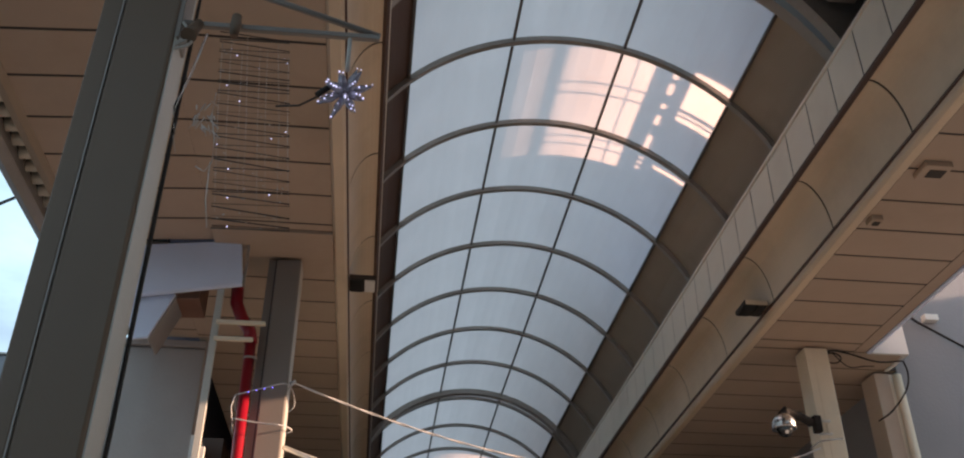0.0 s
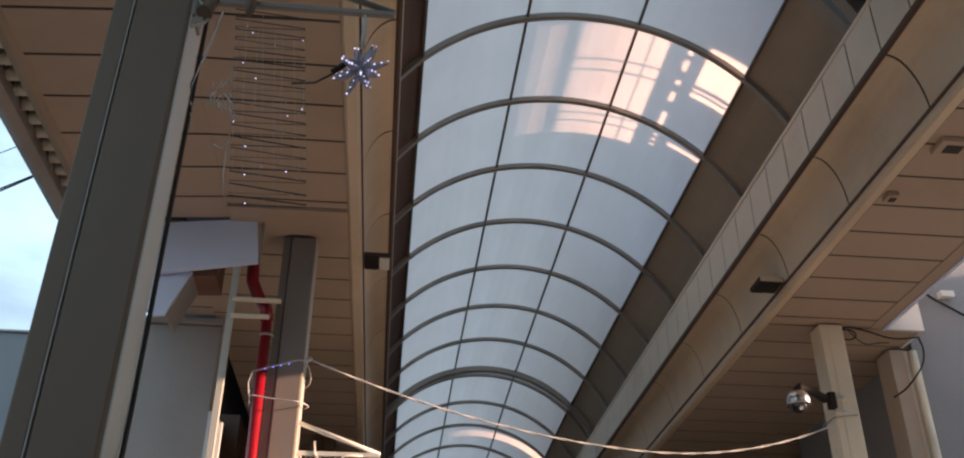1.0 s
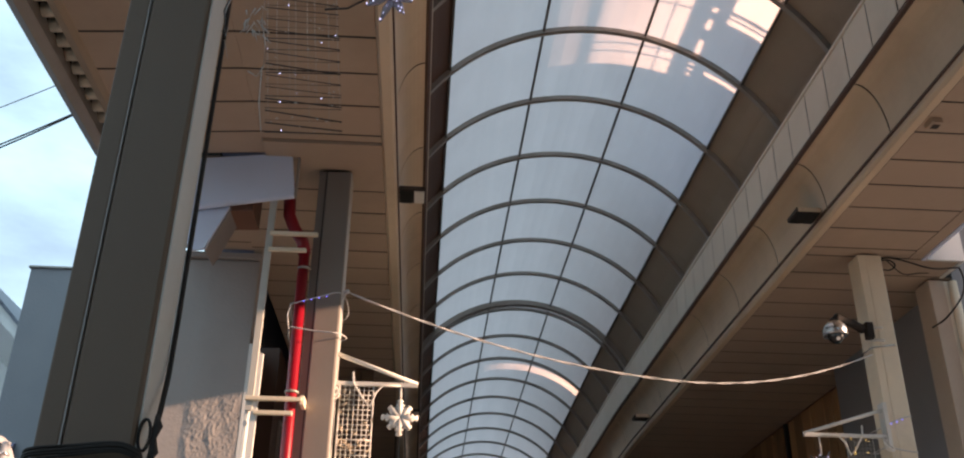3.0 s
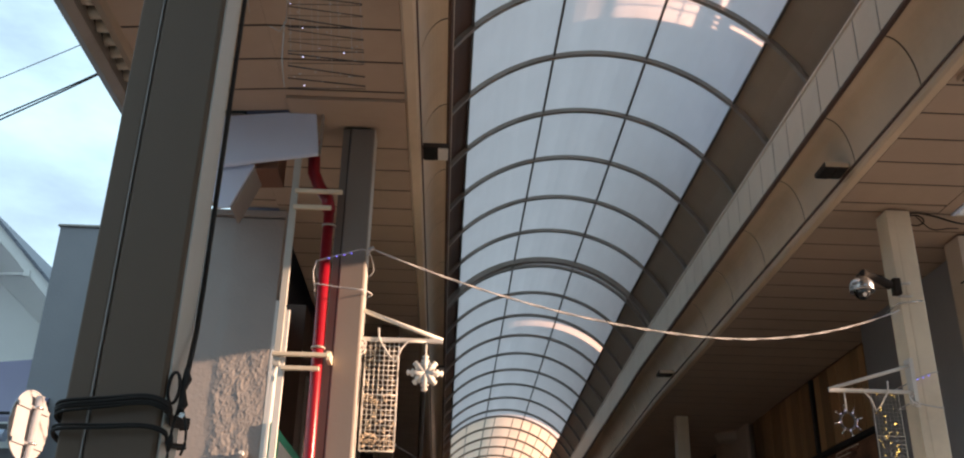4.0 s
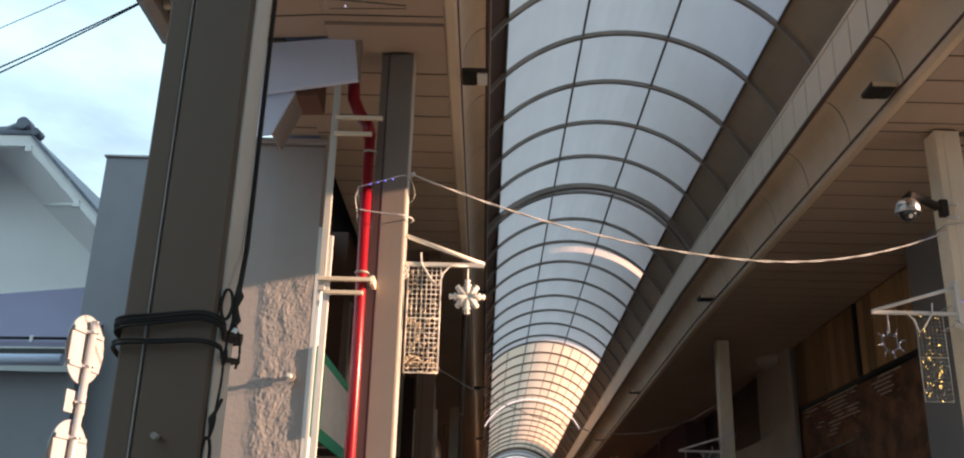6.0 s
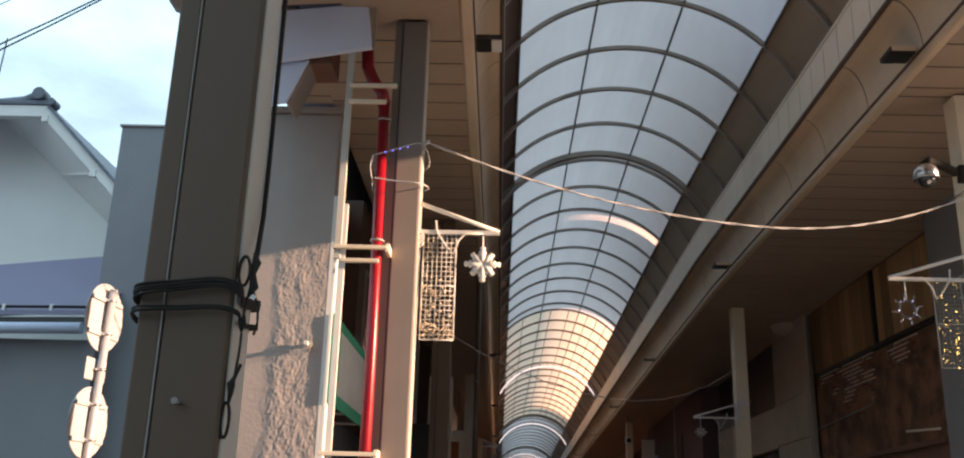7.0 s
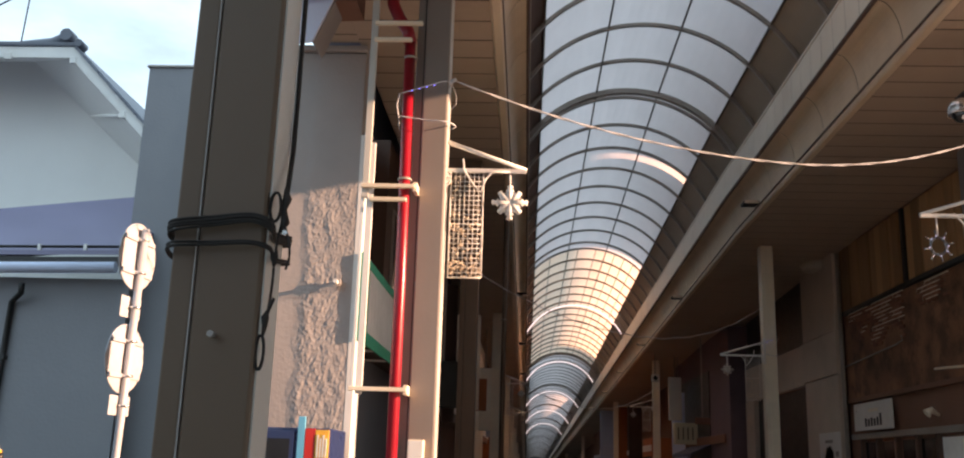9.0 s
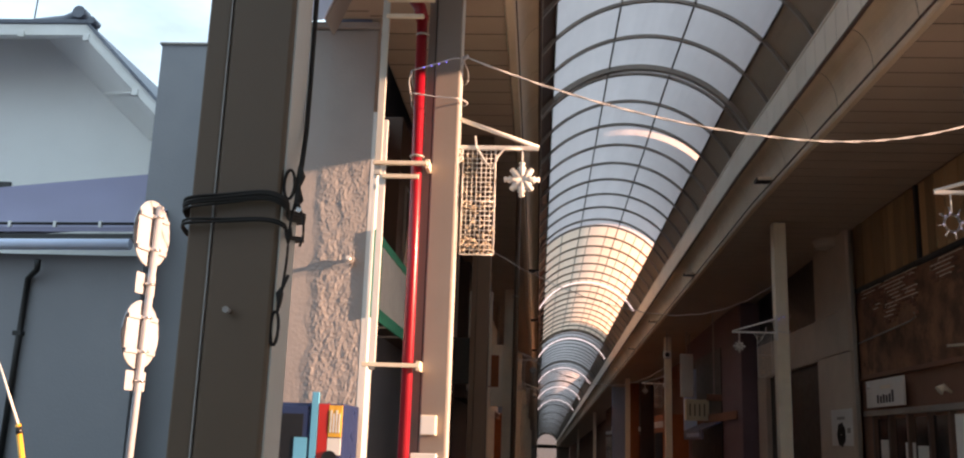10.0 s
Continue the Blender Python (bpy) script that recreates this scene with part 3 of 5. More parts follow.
gut = [(-3.01, 5.86), (-3.01, 6.06), (-3.00, 6.06), (-3.00, 5.88), (-2.94, 5.85), (-2.88, 5.88), (-2.88, 5.98), (-2.87, 5.98), (-2.87, 5.87), (-2.94, 5.83)]
part("gutter", sweep(gut, 1.2, 7.58), RIB, edge)
part("dark_backing", box(-3.0, -2.70, 1.2, 7.58, 6.06, 6.10), JOINT, edge)
for i in range(36):
    y = 1.29 + 0.177 * i
    part("corrugation", tube([(-2.868, y, 5.99), (-2.75, y, 5.995)], 0.055, 12), BEAM, edge, "pale round end of a corrugated sheet")
part("edge_rail", sweep([(-2.745, 5.96), (-2.745, 6.055), (-2.725, 6.055), (-2.725, 5.96)], 1.2, 7.58), RIB, edge)
part("edge_trim", sweep([(-2.72, 5.85), (-2.72, 5.96), (-2.64, 5.96), (-2.64, 5.90), (-2.67, 5.85)], 1.2, 7.58), PANEL, edge)

# ---- fascia box at the end of the left ceiling, with a rain hopper ----
fb = thing("fascia_box", label="pale blue-grey boxed fascia hanging under the ceiling", category="fascia", kind="structure")
own = bmesh.new()
pts = [(-2.7, 5.29), (-1.23, 5.55), (-1.29, 5.99), (-2.7, 5.83)]
A = [own.verts.new((x, 7.60, z)) for x, z in pts]
B = [own.verts.new((x, 7.66, z)) for x, z in pts]
for i in range(4):
    own.faces.new((A[i], A[(i + 1) % 4], B[(i + 1) % 4], B[i]))
own.faces.new(A[::-1])
own.faces.new(B)
bmesh.ops.recalc_face_normals(own, faces=own.faces[:])
bmesh.ops.bevel(own, geom=own.edges[:], offset=0.008, segments=2, affect="EDGES")
part("box", own, FASCIA, fb)
part("edge_strip", box(-1.235, -1.215, 7.605, 7.67, 5.55, 5.97, 0.004), RIB, fb)
hop = thing("rain_hopper", label="pale metal rain hopper under the fascia", category="gutter", kind="structure")
own = bmesh.new()
prof = [(-2.6, 5.40), (-1.80, 5.46), (-1.84, 5.36), (-1.97, 5.04), (-2.10, 5.02), (-2.16, 5.22), (-2.6, 5.28)]
A = [own.verts.new((x, 7.68, z)) for x, z in prof]
B = [own.verts.new((x, 7.71, z)) for x, z in prof]
for i in range(len(prof)):
    own.faces.new((A[i], A[(i + 1) % len(prof)], B[(i + 1) % len(prof)], B[i]))
own.faces.new(A[::-1])
own.faces.new(B)
bmesh.ops.recalc_face_normals(own, faces=own.faces[:])
part("front", own, FASCIA, hop)
part("side", sweep([(-1.80, 5.46), (-1.97, 5.04), (-1.955, 5.035), (-1.785, 5.455)], 7.712, 8.05), STUCCO, hop)
part("body", sweep([(-2.6, 5.80), (-1.60, 5.80), (-1.60, 5.44), (-2.6, 5.40)], 7.715, 8.1), DARKWALL, hop)

# ---- left corner building: rough-plastered pier ----
pier = thing("corner_building", label="grey corner building with a rough-plastered pier", category="building")
part("core", box(-3.5, -1.865, 9.76, 10.06, 0.0, 5.86, 0.01), STUCCO, pier)
rough = bmesh.new()
NX, NZ = 150, 560
x0, x1, z0, z1 = -3.49, -1.869, 0.02, 5.84
grid = []
for j in range(NZ + 1):
    row = []
    for i in range(NX + 1):
        x, z = x0 + (x1 - x0) * i / NX, z0 + (z1 - z0) * j / NZ
        k = min(1.0, max(0.0, (x + 2.46) / 0.10 + 0.9 * noise.noise(Vector((z * 3.1, x * 2, 4)))))
        p = Vector((x * 13.0, z * 8.5, 0.3))
        d = 0.006 * noise.noise(p * 0.45) + 0.009 * noise.noise(p) + 0.011 * abs(noise.noise(p * 2.4)) + 0.007 * noise.noise(p * 4.6)
        edge_fade = min(1.0, (x1 - x) / 0.02) * min(1.0, max(0.12, (4.7 - z) / 0.5))
        row.append(rough.verts.new((x, 9.745 - k * (0.007 + 0.50 * d * edge_fade), z)))
    grid.append(row)
for j in range(NZ):
    for i in range(NX):
        rough.faces.new((grid[j][i], grid[j][i + 1], grid[j + 1][i + 1], grid[j + 1][i])).smooth = True
part("rough_plaster", rough, STUCCO, pier, "lumpy grey-brown plaster")
part("coping", box(-3.52, -1.85, 9.70, 10.08, 5.86, 5.93, 0.01), STUCCO, pier)
part("corner_trim", box(-1.868, -1.785, 9.735, 10.07, 0.02, 4.9, 0.006), WHITE, pier, "white corner strip")
part("tie_bolt", tube([(-2.02, 9.76, 3.27), (-2.02, 9.60, 3.27)], 0.022, 10), WHITE, pier)
part("tie_plate", disc((-2.02, 9.69, 3.27), (0, 1, 0), 0.05, 0.02, 16), STUCCO, pier)
shop = thing("shop_building", label="dark two-storey shop behind the corner pier", category="building")
part("wall", box(-5.53, -2.35, 12.6, 22.0, -0.15, 6.88), GREYWALL, shop)
part("side_wall", box(-3.4, -2.32, 10.08, 12.58, 0.02, 5.80), SHUTTERSHADE, shop)
for k in range(5):
    part("shutter_post", box(-2.32, -2.25, 10.2 + 0.55 * k, 10.27 + 0.55 * k, 0.02, 5.2, 0.005), SHUTTERSHADE, shop)
part("upper_wall", box(-2.34, -2.0, 12.65, 22.0, 2.9, 5.85), SHUTTERSHADE, shop)
for k in range(5):
    y = 13.2 + 1.7 * k
    w = part("window", box(-2.0, -1.97, y, y + 1.2, 3.5, 5.0, 0.004), RIB, shop)
    part("glass", box(-1.969, -1.965, y + 0.06, y + 1.14, 3.56, 4.94), WINDOW, w)
part("parapet", box(-5.56, -2.3, 12.57, 22.0, 6.88, 6.915, 0.008), RIB, shop)
# awning
aw = thing("awning", label="green and white striped awning valance over a shop", category="awning")
for k in range(10):
    y = 10.15 + 0.235 * k
    part("cloth", box(-1.765 - 0.006 * (k % 2), -1.755, y, y + 0.228, 2.82, 3.50, 0.002), AWNWHITE, aw)
part("green_edge", box(-1.77, -1.75, 10.08, 12.55, 2.68, 2.815, 0.003), GREEN, aw)
part("green_edge", box(-1.77, -1.75, 10.08, 12.55, 3.505, 3.60, 0.003), GREEN, aw)
part("green_end", box(-1.775, -1.752, 9.70, 10.14, 2.68, 3.60, 0.003), GREEN, aw)
part("hood", sweep([(-2.32, 3.95), (-1.78, 3.61), (-1.78, 3.58), (-2.32, 3.92)], 10.08, 12.55), GREEN, aw)
for y in (10.2, 11.3, 12.4):
    part("stay", tube([(-2.32, y, 2.75), (-1.78, y, 2.75)], 0.015, 6), WHITE, aw)

# ---- vending machine before the pier ----
vm = thing("vending_machine", label="drink vending machine with blue, red and yellow prints", category="vending machine")
part("cabinet", box(-2.75, -1.80, 8.82, 9.55, 0.02, 1.76, 0.015), NAVY, vm)
part("door_panel", box(-2.72, -2.13, 8.80, 8.82, 0.15, 1.73, 0.005), NAVY, vm)
part("window", box(-2.68, -2.17, 8.792, 8.80, 0.95, 1.66), WINDOW, vm)
part("print_stripe", box(-2.10, -2.035, 8.795, 8.82, 0.1, 1.86, 0.004), SKYBLUE, vm)
part("cyan_print", box(-2.24, -2.12, 8.786, 8.792, 0.6, 1.45), SKYBLUE, vm)
part("red_print", box(-2.03, -1.94, 8.795, 8.82, 0.1, 1.755), REDPRINT, vm)
part("yellow_print", box(-1.935, -1.815, 8.795, 8.82, 1.46, 1.745), YELLOWPRINT, vm)
part("white_print", box(-1.935, -1.815, 8.797, 8.82, 1.30, 1.45), WHITE, vm)
part("side_print", box(-1.935, -1.815, 8.797, 8.82, 0.1, 1.29), NAVY, vm)
part("emblem", disc((-1.91, 8.79, 1.27), (0, 1, 0), 0.07, 0.012, 24), DARKMETALSHADE, vm)
for k in range(4):
    part("print_bar", box(-1.92 + 0.026 * k, -1.905 + 0.026 * k, 8.789, 8.795, 1.50, 1.70 - 0.03 * (k % 2)), WHITE, vm)

# ---- red fire pipe ----
pipe = thing("fire_pipe", (-0.001, 0, 0.058), label="bright red painted fire pipe beside the column", category="pipe")
part("riser", tube([(-1.135, 8.06, -0.04), (-1.137, 8.06, 3.0), (-1.155, 8.06, 5.22)], 0.048, 16), RED, pipe)
part("offset", tube([(-1.155, 8.06, 5.20), (-1.18, 8.07, 5.32), (-1.27, 8.10, 5.46), (-1.34, 8.13, 5.62), (-1.36, 8.14, 5.95)], 0.058, 16), RED, pipe)
for z in (1.2, 3.9, 5.05):
    part("clamp", tube([(-1.142 + 0.053 * math.cos(a), 8.06 + 0.053 * math.sin(a), z) for a in [2 * math.pi * k / 16 for k in range(16)]], 0.012, 6, closed=True), RIB, pipe)

pipe.scale = (0.961, 0.961, 0.961)

# ---- hanging sign frame beside the column ----
fr = thing("sign_frame", (-0.001, 0, 0.052), label="pale steel bars of an empty sign frame", category="frame")
part("bar", box(-1.495, -1.435, 7.93, 7.97, 3.70, 6.1, 0.004), LITSIDEBAR, fr)
part("bar", box(-1.45, -1.395, 7.94, 7.97, 2.02, 4.2, 0.004), WHITE, fr)
part("bar", box(-1.505, -1.475, 7.99, 8.01, 2.06, 3.82, 0.004), WHITE, fr)
for z, xa, xb in ((5.33, -1.46, -1.03), (5.17, -1.46, -1.12), (3.80, -1.50, -1.03), (3.68, -1.42, -1.10), (2.06, -1.50, -1.02)):
    r = part("rung", box(xa, xb, 7.90, 7.94, z - 0.017, z + 0.017, 0.004), POST, fr)
for z in (3.80, 2.06):
    part("end_plate", box(-1.05, -1.015, 7.925, 8.10, z - 0.04, z + 0.04, 0.004), POST, fr)

fr.scale = (0.965, 0.965, 0.965)


# ---- winter light brackets ----
def snowflake(parent, c, r, mat, tilt=0.0, bulbs=None, arms=8):
    m = bmesh.new()
    for k in range(arms):
        a = 2 * math.pi * k / arms
        d = Vector((math.cos(a), math.sin(a) * math.sin(tilt), math.sin(a) * math.cos(tilt)))
        s = Vector((-math.sin(a), math.cos(a) * math.sin(tilt), math.cos(a) * math.cos(tilt)))
        L = r if k % 2 == 0 else r * 0.84
        tube([Vector(c), Vector(c) + d * L], [0.030 * r / 0.15, 0.016 * r / 0.15], 8, m)
        for f, w in ((0.55, 0.33), (0.8, 0.22)):
            for sg in (-1, 1):
                tube([Vector(c) + d * L * f, Vector(c) + d * L * (f + 0.16) + s * sg * w * r * 0.6], 0.012 * r / 0.15, 6, m)
    tube([Vector(c) + Vector((r * (0.52 if k % 2 else 0.34) * math.cos(math.pi * k / arms), 0, r * (0.52 if k % 2 else 0.34) * math.sin(math.pi * k / arms))) for k in range(2 * arms)], 0.014 * r / 0.15, 6, m, closed=True)
    disc(c, (0, 1, 0), r * 0.36, 0.03, 16, m)
    part("snowflake", m, mat, parent, "eight-armed snowflake")
    if bulbs:
        q = bmesh.new()
        rnd = random.Random(5)
        for k in range(46):
            a, f = 2 * math.pi * rnd.randrange(arms) / arms, rnd.uniform(0.1, 1.0)
            L = r * f
            o = Vector((math.cos(a) * L, -0.015 - 0.03 * rnd.random() + math.sin(a) * math.sin(tilt) * L, math.sin(a) * math.cos(tilt) * L))
            bmesh.ops.create_icosphere(q, subdivisions=1, radius=rnd.uniform(0.003, 0.0065) * r / 0.15, matrix=Matrix.Translation(Vector(c) + o))
        part("bulb", q, bulbs, parent, kind="stuff")


def light_bracket(name, label, root, side, y, z, length, grid_x, grid_w, grid_h, lean=0.0, flake_dz=0.28, lit=None, wire=None, flake=None, flake_x=0.58, zig=False, mat=None):
    """Triangular bracket with a wire grid and a snowflake; side 1 reaches to +x, -1 to -x."""
    mat = mat or WHITE
    e = thing(name, label=label, category="light", group="winter light brackets")
    X = lambda u: root + side * u
    th = 0.011 if zig else 0.018
    part("arm", box(min(X(0), X(length)), max(X(0), X(length)), y - th, y + th, z - th, z + th, 0.003), mat, e)
    part("stay", tube([(X(0), y, z + 0.27), (X(length), y, z + 0.01)], th + 0.002, 6), mat, e)
    part("mount", box(min(X(-0.02), X(0.02)), max(X(-0.02), X(0.02)), y - 0.04, y + 0.08, z - 0.1, z + 0.34, 0.004), mat, e)
    gx0 = min(X(grid_x), X(grid_x + grid_w))
    P = lambda u, w: (gx0 + u + lean * w, y + 0.005, z - 0.01 - w)
    g = bmesh.new()
    frame_r = 0.0016 if zig else (0.003 if lit else 0.006)
    for a, b in (((0, 0), (grid_w, 0)), ((grid_w, 0), (grid_w, grid_h)), ((grid_w, grid_h), (0, grid_h)), ((0, grid_h), (0, 0)), ((0, grid_h * 0.5), (grid_w, grid_h * 0.5))):
        tube([P(*a), P(*b)], frame_r, 6, g)
    if zig:
        g.free()
    else:
        part("grid_frame", g, mat, e)
    g = bmesh.new()
    rnd = random.Random(11)
    if zig:
        n = 18
        for k in range(n):
            w0, w1 = grid_h * k / n, grid_h * (k + 0.75) / n
            tube([P(0, w0 + 0.01), P(grid_w, w1 + rnd.uniform(-0.008, 0.008))], rnd.uniform(0.0014, 0.0026), 5, g)
            tube([P(grid_w, w1 + 0.006), P(0, w0 + grid_h / n)], rnd.uniform(0.0008, 0.0022), 5, g)
        part("wire", g, DARKWIRE, e, "dark zigzag light string", kind="stuff")
        g = bmesh.new()
        for k in range(8):
            u = grid_w * (k + rnd.uniform(-0.3, 0.3)) / 7
            tube([P(u, 0.02 + rnd.random() * 0.1), P(u + rnd.uniform(-0.006, 0.006), grid_h * 0.5), P(u, grid_h * rnd.uniform(0.8, 1.0))], 0.0008, 4, g)
        for k in range(70):
            a = P(rnd.uniform(0, grid_w), grid_h * rnd.random() ** 0.6)
            bmesh.ops.create_icosphere(g, subdivisions=1, radius=rnd.uniform(0.0015, 0.0036), matrix=Matrix.Translation((a[0], a[1] - 0.01, a[2])))
        for k in range(22):
            a, w = rnd.uniform(-0.075, -0.005), rnd.uniform(0.33, 0.47)
            tube([P(a, w), P(a + rnd.uniform(-0.03, 0.03), w + rnd.uniform(0.01, 0.05))], rnd.uniform(0.001, 0.003), 5, g)
        tube([P(-0.003, 0.30), P(-0.015, 0.40), P(-0.002, 0.50), P(-0.006, 0.60), P(-0.03, 0.64), P(-0.06, 0.62)], 0.0022, 6, g)
        tube([P(-0.012, 0.60), P(-0.02, 0.75), P(-0.012, grid_h)], 0.0018, 6, g)
        tube([P(-0.13, 0.44), P(-0.14, 0.50), P(-0.13, 0.57)], 0.0015, 6, g)
        part("clear_string", g, LEDWIRE, e, "clear plastic light drops", kind="stuff")
    else:
        for k in range(1, 7):
            u = grid_w * k / 7
            tube([P(u, 0), P(u, grid_h)], 0.0012 if lit else 0.0035, 5, g)
        for k in range(1, 22):
            w = grid_h * k / 22
            tube([P(0, w), P(grid_w, w)], 0.0012 if lit else 0.0035, 5, g)
        part("wire", g, wire or mat, e, kind="stuff")
        g = bmesh.new()
        for k in range(30 if lit else 120):
            u, w = rnd.uniform(0, grid_w), rnd.choice((rnd.uniform(0.5, 1), rnd.uniform(0.85, 1), rnd.uniform(0, 1))) * grid_h
            a, b = P(u, w), P(min(grid_w, max(0, u + rnd.uniform(-0.04, 0.04))), min(grid_h, max(0, w + rnd.uniform(-0.03, 0.03))))
            tube([(a[0], a[1] - 0.012, a[2]), (b[0], b[1] - 0.02, b[2])], 0.004, 5, g)
        part("light_string", g, LEDWIRE if lit else COVE, e, kind="stuff")
    if lit:
        g = bmesh.new()
        for k in range(60 if not zig else 16):
            u, w = rnd.uniform(0, grid_w), grid_h * (rnd.random() ** 0.8)
            if not zig:
                u = rnd.choice((grid_w * rnd.uniform(0.05, 0.45), grid_w * (0.8 - 0.25 * w / grid_h) + rnd.uniform(-0.02, 0.02)))
            a = P(u, w)
            bmesh.ops.create_icosphere(g, subdivisions=1, radius=rnd.uniform(0.003, 0.008) * (0.36 if zig else 0.6), matrix=Matrix.Translation((a[0], a[1] - 0.015, a[2])))
        part("bulb", g, lit, e, kind="stuff")
    # looped cable
    cable = bmesh.new()
    tube([(X(0.02 + 0.05 * math.sin(t * 2.3)), y - 0.03, z - 0.02 - 0.13 * abs(math.sin(t))) for t in [k * 0.35 for k in range(19)]], 0.006, 6, cable)
    if not zig:
        tube([(X(grid_x + 0.10), y - 0.02, z + 0.10), (X(grid_x + 0.11), y - 0.02, z), (X(grid_x + 0.20), y - 0.03, z - 0.14), (X(grid_x + 0.26), y - 0.03, z - 0.20), (X(grid_x + 0.30), y - 0.03, z - 0.08), (X(grid_x + 0.36), y - 0.03, z - 0.01), (X(flake_x), y - 0.01, z - 0.01)], 0.009, 6, cable)
    tube([(X(flake_x), y, z - 0.01), (X(flake_x), y, z - flake_dz + 0.1)], 0.008, 6, cable)
    part("cable", cable, mat if not zig else LEDWIRE, e, kind="stuff")
    return e, (X(flake_x), y, z - flake_dz)


b, c = light_bracket("light_bracket", "sunlit white bracket with a wire grid and snowflake", -0.79, 1, 7.93, 3.95, 0.72, 0.07, 0.28, 0.93)
snowflake(b, c, 0.155, WHITE)
b, c = light_bracket("light_bracket", "bracket with a clear light string and lit snowflake", -0.81, 1, 2.75, 4.10, 0.74, 0.15, 0.255, 0.86, lean=0.10, lit=LEDWHITE, zig=True, flake_dz=0.27, flake_x=0.63, mat=GREYCOL)
star = bmesh.new()
rnd = random.Random(3)
tips = bmesh.new()
for k in range(22):
    a, el = 2.4 * k, math.asin(-0.95 + 1.9 * k / 21)
    d = Vector((math.cos(a) * math.cos(el), 0.75 * math.sin(a) * math.cos(el), math.sin(el)))
    L = rnd.uniform(0.06, 0.085) + 0.05 * abs(d.x * 0.5 + d.z * 0.86) ** 2
    tube([Vector(c) + d * 0.012, Vector(c) + d * L * 0.55, Vector(c) + d * L], [0.007, 0.015, 0.003], 6, star)
    for f in ((0.5, 0.75, 0.98) if d.z < 0.25 else (0.98,)):
        bmesh.ops.create_icosphere(tips, subdivisions=1, radius=rnd.uniform(0.002, 0.0042), matrix=Matrix.Translation(Vector(c) + d * L * f + Vector((0, -0.012, 0))))
bmesh.ops.create_icosphere(star, subdivisions=2, radius=0.022, matrix=Matrix.Translation(c))
part("star", star, LITACRYLIC, b, "clear acrylic starburst", kind="stuff")
part("star_bulb", tips, LEDWHITE, b, "cold white lights", kind="stuff")
part("connector", tube([(c[0] - 0.10, c[1] - 0.01, c[2] - 0.03), (c[0] - 0.055, c[1] - 0.01, c[2] + 0.015)], 0.011, 8), BLACK, b)
part("feed_wire", tube([(c[0] - 0.10, c[1], c[2] - 0.03), (c[0] - 0.16, c[1], c[2] - 0.075), (c[0] - 0.24, c[1], c[2] - 0.085)], 0.004, 6), DARKWIRE, b)
part("tail_wire", tube([(-0.70, 2.74, 4.05), (-0.73, 2.74, 3.85), (-0.76, 2.73, 3.70), (-0.745, 2.73, 3.58)], 0.005, 6), ACRYLIC, b)
part("spot_lamp", tube([(-0.735, 2.74, 4.10), (-0.75, 2.72, 4.04), (-0.755, 2.70, 4.00)], [0.018, 0.024, 0.03], 10), COLUMN, b)
part("bell", tube([(-0.60, 2.72, 4.13), (-0.60, 2.72, 4.08), (-0.60, 2.72, 4.03)], [0.018, 0.022, 0.014], 10), COLUMN, b)
b, c = light_bracket("light_bracket", "bracket with yellow lights and a white snowflake", 4.57, -1, 9.12, 3.94, 0.85, 0.16, 0.27, 0.85, lit=LEDYELLOW, wire=LEDWIRE, flake_dz=0.30, flake_x=0.70)
ring = bmesh.new()
tube([(c[0] + 0.075 * math.cos(a), c[1], c[2] + 0.085 * math.sin(a)) for a in [2 * math.pi * k / 16 for k in range(16)]], 0.014, 8, ring, closed=True)
for k in range(8):
    a = 2 * math.pi * k / 8 + 0.2
    tip = Vector((c[0] + 0.135 * math.cos(a), c[1] - 0.01, c[2] + 0.15 * math.sin(a)))
    tube([Vector(c).lerp(tip, 0.5), tip], [0.010, 0.006], 6, ring)
    bmesh.ops.create_icosphere(ring, subdivisions=1, radius=0.012, matrix=Matrix.Translation(tip))
part("snowflake", ring, ACRYLIC, b, "clear ring with eight short arms", kind="stuff")
glint = bmesh.new()
for k in range(7):
    a = 2.4 * k
    bmesh.ops.create_icosphere(glint, subdivisions=1, radius=0.005, matrix=Matrix.Translation((c[0] + 0.09 * math.cos(a), c[1] - 0.02, c[2] + 0.10 * math.sin(a))))
part("bulb", glint, LEDWHITE, b, kind="stuff")
b, c = light_bracket("light_bracket", "unlit bracket with a wire grid and snowflake", 4.57, -1, 18.94, 3.70, 0.85, 0.10, 0.27, 0.85, wire=LEDWIRE, flake_x=0.72)
snowflake(b, c, 0.12, LEDWIRE)
for y in (26.94, 41.94):
    b, c = light_bracket("light_bracket", "unlit bracket with a wire grid and snowflake", -0.77, 1, y, 3.70, 0.70, 0.07, 0.27, 0.85, wire=LEDWIRE)
    snowflake(b, c, 0.12, LEDWIRE)
b, c = light_bracket("light_bracket", "unlit bracket with a wire grid and snowflake", 4.57, -1, 35.74, 3.70, 0.85, 0.10, 0.27, 0.85, wire=LEDWIRE, flake_x=0.72)
snowflake(b, c, 0.12, LEDWIRE)


